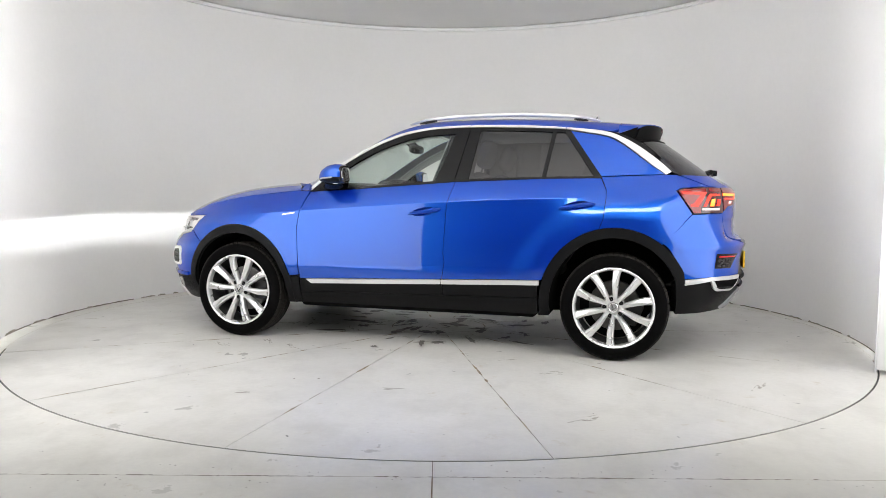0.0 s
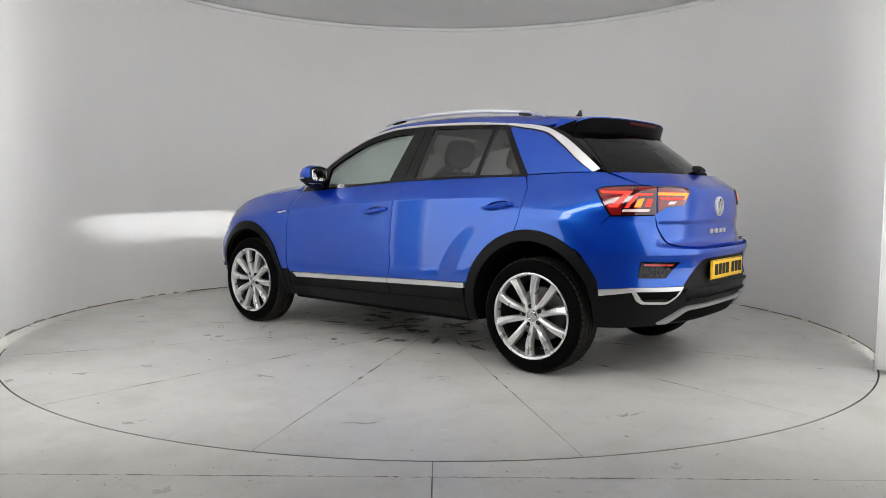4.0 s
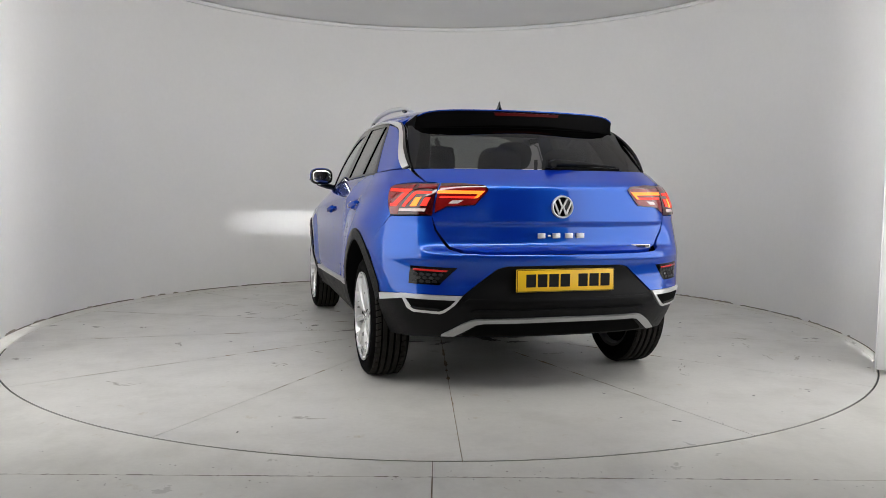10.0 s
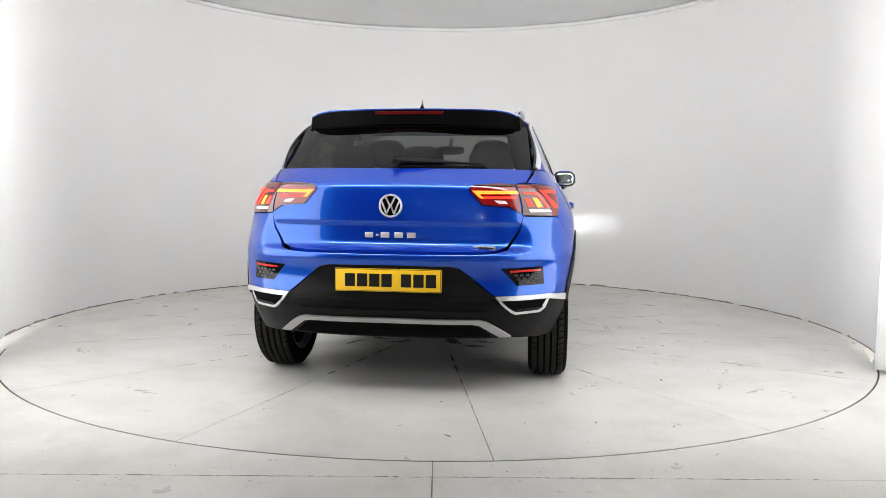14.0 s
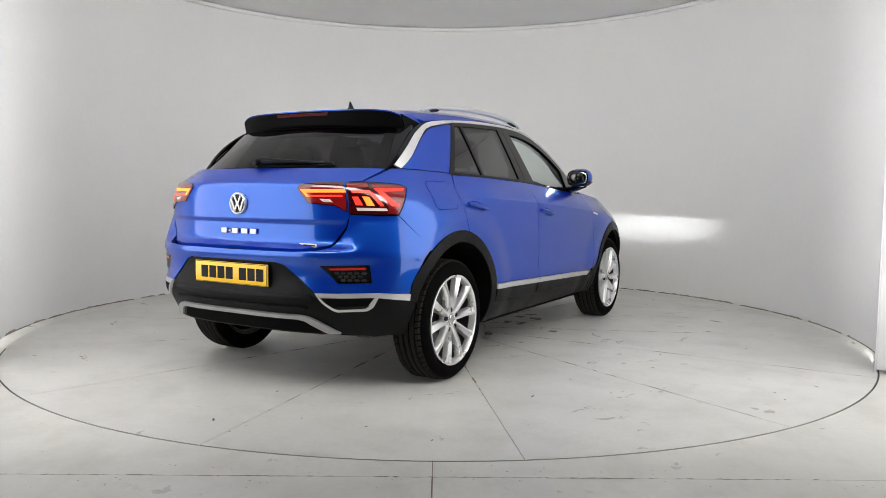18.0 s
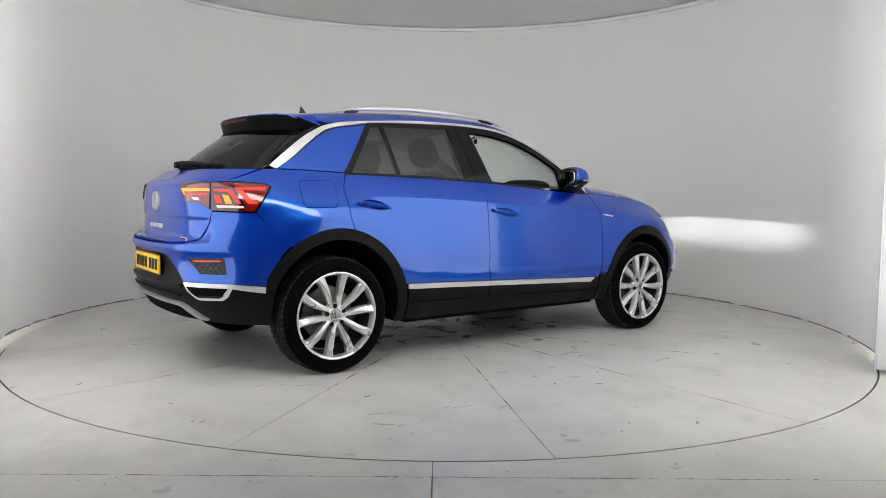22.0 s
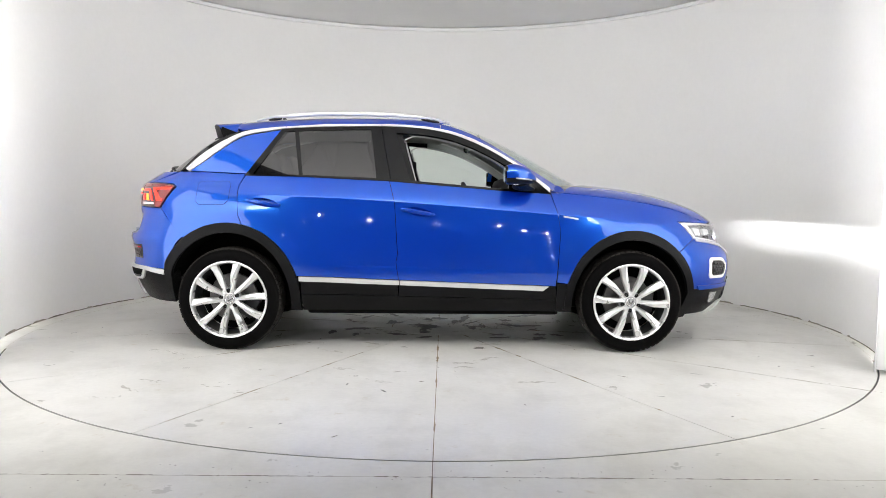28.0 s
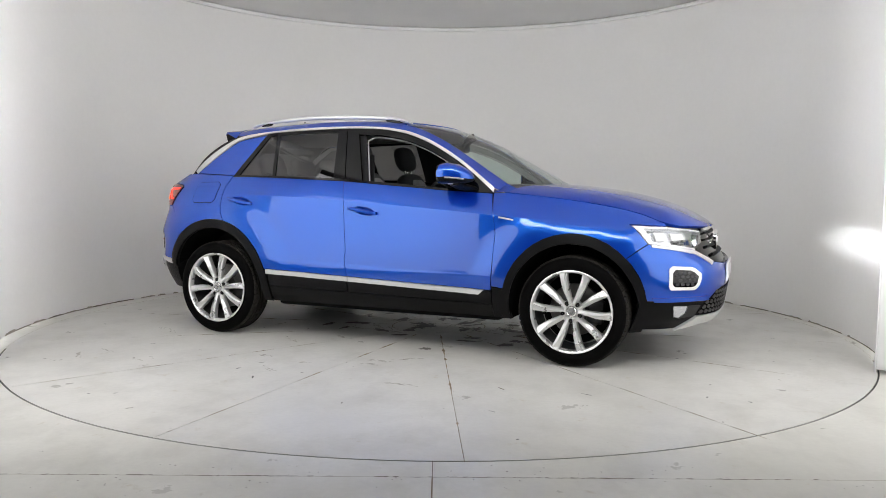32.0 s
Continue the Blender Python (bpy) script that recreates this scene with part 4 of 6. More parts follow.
        sheet("bright_strip", S((x0, strip_z(x0) - 0.002), *end, (x0, strip_z(x0) - 0.031)), F, M["satin"], d, "bright silver strip along the sill", h=0.03, lift=0.010, gap=0, depth=0.014, out=IN)
    for nm, d, a, b in (("door_cladding", door, -0.262, 0.748), ("door_cladding", rdoor, -0.886, -0.266)):
        sheet(nm, S((a, strip_z(a) - 0.002), (b, strip_z(b) - 0.002), (b, 0.3585 - 0.01777 * b), (a, 0.3585 - 0.01777 * a)), F, black, d, "black plastic door cladding", lift=0.004, gap=0.002, out=IN)
    sheet("sill", S((-0.884, 0.372), (0.748, 0.343), (0.75, 0.280), (0.75, 0.262), (-0.88, 0.262), (-0.88, 0.30)), F, black, car, "black plastic sill", lift=0.002, gap=0.001, depth=0.05, out=IN)
    sheet("sill_end", S((0.752, 0.452), (0.82, 0.452), (0.835, 0.33), (0.80, 0.262), (0.752, 0.262)), F, black, car, "black plastic sill end", lift=0.004, gap=0.001, depth=0.05, out=IN)
    # wheel arch trims and liners
    for nm, cx, cz, rx, rz, ix, iz, a0, a1, hint in (("rear_arch_trim", AX_R, 0.335, 0.460, 0.490, 0.398, 0.428, -6, 152, -1), ("front_arch_trim", AX_F, 0.330, 0.432, 0.466, 0.385, 0.405, 10, 188, 1)):
        outer, inner = arc(cx, cz, rx, rz, a0, a1, 40), arc(cx, cz, ix, iz, a0 - 2, a1 + 2, 40)
        if hint < 0:
            outer = [(-0.882, 0.262)] + outer + [(-1.765, 0.50)]
            inner = [(-0.952, 0.262)] + inner + [(-1.715, 0.47)]
        else:
            outer = outer + [(0.80, 0.29), (0.80, 0.262)]
            inner = inner + [(0.858, 0.262)]
        low_out, low_in = ([], []) if hint < 0 else ([(1.490, 0.222), (1.484, 0.30), (1.475, 0.402)], [(1.436, 0.214), (1.428, 0.30)])
        sheet(nm, low_out + S(*outer) + S(*inner[::-1]) + low_in[::-1], F, black, car, "black plastic wheel arch trim", h=0.02, lift=0.007, gap=0.0005, depth=0.03, out=IN)
        lip = low_in + S(*inner)
        P = np.stack(F(np.array([q[0] for q in lip]), np.array([q[1] for q in lip])), 1)
        v, f = [], []
        for p in P:
            v += [tuple(p * (1, 1, 1)), (p[0], s * 0.50, p[2])]
        f = [(2 * i, 2 * i + 1, 2 * i + 3, 2 * i + 2) for i in range(len(P) - 1)]
        k = len(v)
        v += [(p[0], s * 0.505, p[2]) for p in P]
        f.append(tuple(range(k, k + len(P))))
        mesh_part("wheel_liner", v, f, M["liner"], car, "black wheel arch liner", False)
    # door mirror
    secs = [(0.412, 0.892, 1.143, 0.082, 0.058), (0.430, 0.892, 1.145, 0.087, 0.064), (0.465, 0.892, 1.147, 0.088, 0.066), (0.52, 0.886, 1.143, 0.083, 0.060), (0.565, 0.872, 1.134, 0.068, 0.047), (0.596, 0.856, 1.124, 0.046, 0.029), (0.612, 0.846, 1.116, 0.014, 0.009)]

    def shell(name, a0, a1, grow, mat, parent, label):
        bm = bmesh.new()
        rows = []
        for x, yc, zc, hy, hz in secs:
            row = []
            for k in range(21):
                a = radians(a0 + (a1 - a0) * k / 20)
                c, w = math.cos(a), math.sin(a)
                row.append(bm.verts.new((x, s * (yc + (hy + grow) * math.copysign(abs(c) ** 0.72, c)), zc + (hz + grow) * math.copysign(abs(w) ** 0.72, w))))
            rows.append(row)
        for A, B in zip(rows, rows[1:]):
            for k in range(20):
                bm.faces.new((A[k], A[k + 1], B[k + 1], B[k]))
        ob = part(name, bm, mat, parent, label)
        return ob
    mir = shell("door_mirror", -12, 192, 0.0, paint, car, "blue door mirror cap")
    shell("mirror_base", 192, 348, -0.001, M["black"], mir, "black lower mirror shell")
    bm = bmesh.new()
    pebble(bm, (0.418, s * 0.892, 1.143), (0.014, 0.083, 0.059), 3.4, 24)
    part("mirror_shell", bm, M["gloss_black"], mir, "black mirror frame")
    bm = bmesh.new()
    pebble(bm, (0.4055, s * 0.892, 1.144), (0.003, 0.070, 0.046), 3.4, 20)
    part("mirror_glass", bm, M["chrome"], mir, "mirror glass")
    bm = bmesh.new()
    tube(bm, [(0.50, s * 0.90, 1.088), (0.52, s * 0.83, 1.068), (0.545, s * 0.76, 1.056)], [0.050, 0.060, 0.075], [0.018, 0.020, 0.020], 14)
    part("mirror_arm", bm, M["black"], mir, "black mirror arm")
    bm = bmesh.new()
    tube(bm, [(0.575, s * 0.930, 1.112), (0.55, s * 0.957, 1.116), (0.51, s * 0.974, 1.119), (0.47, s * 0.981, 1.121)], 0.004, 0.005, 8)
    part("indicator", bm, M["grey_trim"], mir, "slim indicator strip")
    bm = bmesh.new()
    pebble(bm, (0.475, s * 0.90, 1.086), (0.022, 0.016, 0.006), 2.6, 12)
    part("mirror_lamp", bm, M["mirror_lamp"], mir, "small bright lamp under the mirror")
    # roof rail
    rail = [(-1.23, 1.492), (-1.15, 1.514), (-1.0, 1.530), (-0.68, 1.546), (-0.4, 1.543), (-0.15, 1.530), (-0.02, 1.512), (0.06, 1.490)]
    rc = curve(rail)
    xs = np.linspace(-1.23, 0.06, 30)
    bm = bmesh.new()
    tube(bm, [(x, s * (0.565 + 0.02 * math.sin((x + 1.23) / 1.29 * math.pi)), float(rc(x)) + 0.002) for x in xs], [0.014] * 30, [0.007 + 0.008 * min(1, 6 * (i / 29) * (1 - i / 29)) for i in range(30)], 10)
    part("roof_rail", bm, M["satin"], car, "satin silver roof rail")
    for x0, x1 in ((-1.15, -1.06), (-0.13, -0.01)):
        bm = bmesh.new()
        tube(bm, [(x, s * 0.577, float(rc(x)) - 0.013) for x in np.linspace(x0, x1, 6)], 0.007, [0.004, 0.008, 0.010, 0.010, 0.009, 0.006] if x0 < -1 else [0.006, 0.009, 0.010, 0.010, 0.008, 0.004], 8)
        part("rail_foot", bm, M["gloss_black"], car, "black roof rail foot")
    # tail lamp, outer half on the wing
    lampo = sheet("tail_lamp", [(-2.074, 1.072), (-1.923, 1.074), (-1.779, 1.065), (-1.750, 1.051), (-1.853, 0.914), (-2.092, 0.920)], F, M["dark_red"], car, "red tail lamp, outer half", h=0.02, lift=0.006, gap=0.002, depth=0.02, out=IN)
    for nm, mt, up, pts in (("red_field", M["red"], 0.0070, [(-1.945, 1.064), (-1.790, 1.058), (-1.758, 1.049), (-1.855, 0.919), (-1.905, 0.921), (-1.900, 0.955), (-1.905, 0.962)]),
                            ("red_field", M["red"], 0.0070, [(-2.066, 1.064), (-1.965, 1.066), (-1.965, 1.048), (-2.066, 1.046)]),
                            ("lit_bar", M["lit_red"], 0.0085, [(-1.943, 1.042), (-1.771, 1.043), (-1.787, 1.030), (-1.903, 1.028), (-1.852, 0.971), (-1.833, 0.970), (-1.838, 0.957), (-1.882, 0.957)]),
                            ("lit_bar", M["lit_red"], 0.0085, [(-2.062, 1.003), (-2.034, 1.003), (-2.022, 0.962), (-2.054, 0.962)]),
                            ("lit_bar", M["lit_amber"], 0.0085, [(-2.014, 1.005), (-1.983, 1.002), (-1.967, 0.959), (-2.002, 0.959)]),
                            ("lit_bar", M["lit_red"], 0.0085, [(-2.056, 1.033), (-1.967, 1.033), (-1.952, 1.017), (-1.919, 0.957), (-1.939, 0.957), (-1.979, 1.019), (-2.056, 1.022)]),
                            ("pale_window", M["lit_pale"], 0.0085, [(-2.054, 0.950), (-1.911, 0.947), (-1.907, 0.935), (-2.050, 0.935)])):
        sheet(nm, pts, F, mt, lampo, h=0.02, lift=up, gap=0, depth=0.001, out=IN)
    # headlamp with an open housing, seen through its clear lens
    head_poly = [(1.452, 0.852), (1.516, 0.743), (1.632, 0.722), (1.777, 0.701), (1.861, 0.741), (1.884, 0.814), (1.760, 0.829), (1.629, 0.842)]
    head = sheet("headlamp", head_poly, F, M["lens"], car, "clear headlamp with white inner reflectors", h=0.03, lift=0.002, gap=0.002, depth=0, out=IN)
    sheet("housing", head_poly, F, M["lamp_grey"], head, "grey lamp interior", h=0.03, lift=-0.045, gap=0.003, depth=-0.045, out=IN, holes=([(1.685, 0.733), (1.805, 0.733), (1.805, 0.764), (1.685, 0.764)],))
    sheet("light_strip", [(1.456, 0.850), (1.517, 0.745), (1.632, 0.724), (1.777, 0.703), (1.796, 0.712), (1.635, 0.738), (1.536, 0.755), (1.503, 0.832), (1.629, 0.834), (1.760, 0.822), (1.882, 0.806), (1.882, 0.812), (1.760, 0.828), (1.629, 0.840)], F, M["drl"], head, "white light strip round the lamp", h=0.02, lift=-0.004, gap=0, depth=0.012, out=IN)
    for pts in ([(1.555, 0.818), (1.610, 0.812), (1.612, 0.762), (1.565, 0.768)], [(1.650, 0.812), (1.735, 0.803), (1.738, 0.768), (1.655, 0.768)]):
        sheet("lamp_module", pts, F, M["drl"], head, "bright square lamp module", h=0.02, lift=-0.026, gap=0, depth=0.018, out=IN)
    sheet("dark_field", [(1.812, 0.795), (1.872, 0.790), (1.853, 0.742), (1.800, 0.722)], F, M["gloss_black"], head, "dark inner lamp bezel", h=0.02, lift=-0.014, gap=0, depth=0.01, out=IN)
    sheet("lower_strip", [(1.526, 0.739), (1.650, 0.718), (1.774, 0.697), (1.865, 0.634), (1.835, 0.616), (1.752, 0.680), (1.650, 0.702), (1.529, 0.724)], F, M["satin"], head, "bright strip under the lamp", h=0.02, lift=0.006, gap=0, depth=0.01, out=IN)
    sheet("wing_badge", [(0.787, 0.888), (0.881, 0.873), (0.881, 0.863), (0.787, 0.878)], F, M["satin"], wing, "small bright side badge", h=0.02, lift=0.003, gap=0, depth=0.003, out=IN)
    # projector: a thin source under a shade, so that the beam is cut off above
    x0, y0, z0 = 1.775, s * 0.58, 0.748
    bm = bmesh.new()
    box(bm, x0 + 0.012, x0 + 0.070, y0 - 0.038, y0 + 0.038, z0 + 0.0025, z0 + 0.0055)
    box(bm, x0 - 0.02, x0 + 0.060, y0 - 0.042, y0 - 0.038, z0 - 0.02, z0 + 0.0055)
    box(bm, x0 - 0.02, x0 + 0.060, y0 + 0.038, y0 + 0.042, z0 - 0.02, z0 + 0.0055)
    box(bm, x0 - 0.02, x0 + 0.010, y0 - 0.038, y0 + 0.038, z0 - 0.02, z0 + 0.0055)
    box(bm, x0 + 0.010, x0 + 0.021, y0 - 0.038, y0 + 0.038, z0 - 0.006, z0 - 0.0013)
    part("projector", bm, M["gloss_black"], head, "dark projector shade", False)
    bm = bmesh.new()
    box(bm, x0 + 0.011, x0 + 0.013, y0 - 0.02, y0 + 0.02, z0 - 0.0006, z0 + 0.0004)
    part("beam_source", bm, M["beam"], head, "glowing lamp source", False)


def wheel_mesh():
    """Tyre, rim and brake about the y axis, outside towards -y, with its centre at the hub face."""
    out = {}
    R_, W = 0.332, 0.212
    yo, yi = -0.03, -0.03 + W          # outer and inner side of the tyre relative to the hub face
    bm = bmesh.new()
    lathe(bm, [(0.240, yo + 0.022), (0.247, yo + 0.010), (0.262, yo + 0.004), (0.285, yo), (0.305, yo + 0.006), (0.318, yo + 0.016), (0.3225, yo + 0.028), (0.3225, yi - 0.028), (0.305, yi - 0.006), (0.285, yi), (0.245, yi - 0.012), (0.235, yi - 0.02)], 72)
    out["tyre"] = (bm, M["rubber"])
    bm = bmesh.new()
    # tread ribs with cut shoulder blocks
    bands = [(yo + 0.028, yo + 0.049, 60), (yo + 0.059, yo + 0.083, 0), (yo + 0.094, yo + 0.118, 0), (yo + 0.129, yo + 0.153, 0), (yo + 0.163, yo + 0.184, 60)]
    for b0, b1, cuts in bands:
        if not cuts:
            lathe(bm, [(0.321, b0), (R_, b0 + 0.0015), (R_ + 0.0006, (b0 + b1) / 2), (R_, b1 - 0.0015), (0.321, b1)], 96)
        else:
            for i in range(cuts):
                a = 2 * math.pi * i / cuts
                d = 2 * math.pi / cuts * 0.80
                o0 = -0.008 if b0 < 0.05 else 0
                o1 = 0.008 if b0 > 0.05 else 0
                ps = []
                for aa in (a, a + d):
                    sk = 0.02
                    ps.append([(0.318, b0 + o0, aa), (R_ - 0.003, b0, aa), (R_, b1, aa + sk), (0.322, b1 + o1, aa + sk)])
                vs = [[bm.verts.new((r * math.cos(t), y, r * math.sin(t))) for r, y, t in q] for q in ps]
                for k in range(3):
                    bm.faces.new((vs[0][k], vs[0][k + 1], vs[1][k + 1], vs[1][k]))
                bm.faces.new(vs[0])
                bm.faces.new(vs[1][::-1])
    out["tread"] = (bm, M["tread"])
    bm = bmesh.new()
    lathe(bm, [(0.247, yo + 0.008), (0.249, yo + 0.001), (0.244, yo - 0.001), (0.236, yo + 0.003), (0.231, yo + 0.014), (0.229, yo + 0.04)], 72)
    out["rim"] = (bm, M["silver"])
    # barrel of the same rim, darkened for the shade behind the spokes
    bm = bmesh.new()
    lathe(bm, [(0.2295, yo + 0.041), (0.222, yo + 0.10), (0.222, yi - 0.02), (0.24, yi - 0.015)], 72)
    out["barrel"] = (bm, M["barrel_shade_caliper"])
    bm = bmesh.new()
    # five pairs of spokes that part towards the rim, with a raised edge
    way = curve([(0.0, 15.0), (0.3, 17.6), (0.55, 19.0), (0.8, 18.2), (1.0, 17.2)])

    def spoke(a, bend):
        rows = []
        for i in range(13):
            t = i / 12
            r = 0.040 + (0.238 - 0.040) * t
            ang = a + bend * radians(float(way(t)))
            w = 0.0128 + 0.0100 * min(1, t * 1.6) + 0.004 * max(0, t - 0.8) * 8
            y = -0.006 - 0.016 * math.sin(math.pi * min(1, t * 0.9)) * 0.6 - 0.012 * t
            c, s_ = math.cos(ang), math.sin(ang)
            row = []
            e = math.copysign(1.0, bend)
            ridge = 0.45 - 0.95 * t
            for q, dy in ((-1.0, 0.034), (-0.97, 0.012), (-0.80, 0.004), (ridge - 0.13, 0.001), (ridge, -0.008), (0.80, 0.004), (1.0, 0.034)):
                q = q * e
                row.append(bm.verts.new((r * c - q * w * s_, y + dy, r * s_ + q * w * c)))
            rows.append(row)
        for A, B in zip(rows, rows[1:]):
            for k in range(6):
                bm.faces.new((A[k], A[k + 1], B[k + 1], B[k]))
            bm.faces.new((A[6], A[0], B[0], B[6]))
        bm.faces.new(rows[0][::-1])
        bm.faces.new(rows[-1])
    for k in range(5):
        a = radians(90 + 72 * k)
        spoke(a, 1.0)
        spoke(a, -1.0)
    lathe(bm, [(0.032, 0.0), (0.036, -0.009), (0.042, -0.009), (0.046, -0.005), (0.066, -0.003), (0.072, 0.004), (0.074, 0.03)], 40)
    out["spokes"] = (bm, M["silver"])
    bm = bmesh.new()
    lathe(bm, [(0.001, -0.012), (0.026, -0.012), (0.032, -0.009), (0.034, 0.002)], 32)
    out["hub_cap"] = (bm, M["grey_trim"])
    bm = bmesh.new()
    lathe(bm, [(0.024, -0.0125), (0.0265, -0.0145), (0.029, -0.0125)], 32)
    for a, q in ((0.5, 0.010), (-0.5, 0.010)):
        for yy in (0.0, 0.009):
            m = Matrix.Translation((0, -0.0128, 0)) @ Matrix.Rotation(a, 4, "Y")
            r = bmesh.ops.create_cube(bm, size=1)
            bmesh.ops.transform(bm, matrix=Matrix.Translation((math.copysign(0.008, a), -0.0128, 0.0)) @ Matrix.Rotation(a, 4, "Y") @ Matrix.Diagonal((0.005, 0.002, 0.036, 1)), verts=r["verts"])
    out["cap_mark"] = (bm, M["chrome"])
    bm = bmesh.new()
    lathe(bm, [(0.06, 0.10), (0.155, 0.10), (0.158, 0.105), (0.158, 0.122), (0.06, 0.125)], 48)
    lathe(bm, [(0.02, 0.04), (0.07, 0.05), (0.075, 0.10)], 32)
    out["brake_disc"] = (bm, M["steel"])
    bm = bmesh.new()
    box(bm, 0.075, 0.17, 0.075, 0.15, -0.07, 0.07, 0.012)
    out["brake_caliper"] = (bm, M["barrel_shade_caliper"])
    # black disc added to stand in for the shade behind the spokes
    bm = bmesh.new()
    lathe(bm, [(0.05, 0.135), (0.21, 0.135)], 40)
    out["shade_plate"] = (bm, M["liner"])
    return out


def wheels(car):
    parts = wheel_mesh()
    bolt = bmesh.new()
    lathe(bolt, [(0.001, -0.004), (0.011, -0.004), (0.0145, -0.001), (0.0145, 0.03)], 14)
    first = new("wheel")
    first.parent = car
    first["label"] = "silver alloy wheel with five pairs of spokes and a black tyre"
    for nm, (bm, mt) in parts.items():
        ob = part(nm, bm, mt, first)
    b0 = None
    for k in range(5):
        a = radians(126 + 72 * k)
        if b0 is None:
            b0 = part("wheel_bolt", bolt, M["ink"], first, "dark wheel bolt")
            ob = b0
        else:
            ob = new("wheel_bolt", b0.data)
            ob.parent = first
        ob.location = (0.054 * math.cos(a), -0.0070, 0.054 * math.sin(a))
    spots = [(AX_F, -1, 4), (AX_R, 1, 22), (AX_F, 1, 4), (AX_R, -1, 30)]
    for x, s, spin in spots:
        m = pose(x, s * HUB_Y, HUB_Z, 0, 0, 0 if s < 0 else 180) @ pose(0, 0, 0, 0, spin, 0)
        if (x, s) == (AX_F, -1):
            first.matrix_basis = m
        else:
            w = copy_thing(first, m)


def rear_parts(car):
    F = lambda u, z: body(u, z, -1)
    paint = M["paint"]
    gate = sheet("tailgate", mirror_rear(R((0, 0.748), (0.40, 0.745), (0.507, 0.751), (0.560, 0.767), (0.617, 0.848), (0.637, 0.915), (0.645, 1.068)) + [(-2.06, 1.079), (-1.994, 1.080)] + R((0.672, 1.149), (0.3, 1.150), (0, 1.150))), F, paint, car, "blue tailgate", h=0.02, out=IN)
    bumper = sheet("rear_bumper", mirror_rear(R((0, 0.677), (0.30, 0.675), (0.345, 0.664), (0.508, 0.534), (0.76, 0.532)) + S((-1.762, 0.522), (-1.735, 0.605), (-1.68, 0.690), (-1.632, 0.737)) + [(-1.850, 0.911), (-2.088, 0.917)] + R((0.634, 0.905), (0.622, 0.845), (0.567, 0.757), (0.51, 0.740), (0.40, 0.735), (0, 0.733))), F, paint, car, "blue rear bumper", h=0.02, out=IN)
    lower = sheet("lower_bumper", mirror_rear(R((0, 0.312), (0.49, 0.312), (0.67, 0.305)) + S((-1.85, 0.300), (-1.716, 0.298), (-1.716, 0.48), (-1.762, 0.520)) + R((0.76, 0.530), (0.510, 0.531), (0.345, 0.662), (0.30, 0.673), (0, 0.675))), F, M["black"], car, "black plastic lower rear bumper", lift=-0.006, gap=0.001, depth=0.10, out=IN)
    # fold in the lower bumper
    for z0, z1, w in ((0.505, 0.520, 0.50), (0.452, 0.462, 0.47)):
        sheet("bumper_fold", mirror_rear(R((0, z0), (w, z0), (w - 0.02, z1), (0, z1))), F, M["black"], lower, h=0.02, lift=0.008, gap=0, depth=0.016, out=IN)
    sheet("skid_strip", mirror_rear(R((0, 0.399), (0.40, 0.398), (0.435, 0.391), (0.51, 0.339), (0.530, 0.326)) + R((0.585, 0.326), (0.505, 0.385), (0.465, 0.408), (0.43, 0.416), (0, 0.418))), F, M["grey_trim"], lower, "silver grey skid plate strip", h=0.02, lift=0.010, gap=0, depth=0.02, out=IN)
    sheet("diffuser", mirror_rear(R((0, 0.322), (0.49, 0.322), (0.49, 0.332), (0.42, 0.384), (0, 0.388))), F, M["liner"], lower, "dark diffuser recess", lift=-0.004, gap=0, depth=0.0, out=IN)
    for s in (-1, 1):
        Fs = lambda u, z, s=s: body(u, z, s)
        # lamp half on the tailgate
        lamp = sheet("tail_lamp", [(-2.098, 0.926), (-2.150, 0.958), (-2.278, 0.967), (-2.320, 1.036), (-2.320, 1.050), (-2.296, 1.066), (-2.178, 1.074), (-2.078, 1.072)], Fs, M["dark_red"], gate, "red tail lamp, inner half", h=0.02, lift=0.006, gap=0.0015, depth=0.02, out=IN)
        for nm, mt, up, pts in (("red_field", M["red"], 0.0070, [(-2.102, 0.934), (-2.152, 0.964), (-2.272, 0.972), (-2.312, 1.036), (-2.306, 1.050), (-2.284, 1.056), (-2.084, 1.056)]),
                                ("lit_bar", M["lit_amber"], 0.0085, [(-2.306, 1.038), (-2.084, 1.038), (-2.084, 1.023), (-2.278, 1.022), (-2.262, 1.001), (-2.280, 1.003)]),
                                ("lit_bar", M["lit_red"], 0.0085, [(-2.272, 1.011), (-2.104, 1.011), (-2.104, 1.002), (-2.262, 1.001)]),
                                ("pale_window", M["lit_pale"], 0.0085, [(-2.218, 0.992), (-2.166, 0.990), (-2.154, 0.975), (-2.198, 0.976)])):
            sheet(nm, pts, Fs, mt, lamp, h=0.02, lift=up, gap=0, depth=0.001, out=IN)
        # corner vent with honeycomb and reflector
        vent_poly = R((0.735, 0.673), (0.535, 0.668), (0.612, 0.582), (0.742, 0.584))
        vent = sheet("corner_vent", vent_poly, Fs, M["gloss_black"], bumper, "black corner vent with honeycomb", h=0.02, lift=0.002, gap=0, depth=0.012, out=IN)
        sheet("reflector", R((0.722, 0.661), (0.575, 0.657), (0.583, 0.648), (0.722, 0.651)), Fs, M["reflector"], vent, "red reflector with a faint glow put in", h=0.02, lift=0.006, gap=0, depth=0.004, out=IN)
        for row in range(3):
            for col in range(6):
                cy, cz = 0.715 - col * 0.027 - (0.0135 if row % 2 else 0), 0.598 + row * 0.0175
                if cy - 0.014 < 0.612 - (cz - 0.582) * 0.9 + 0.012 or cy > 0.73:
                    continue
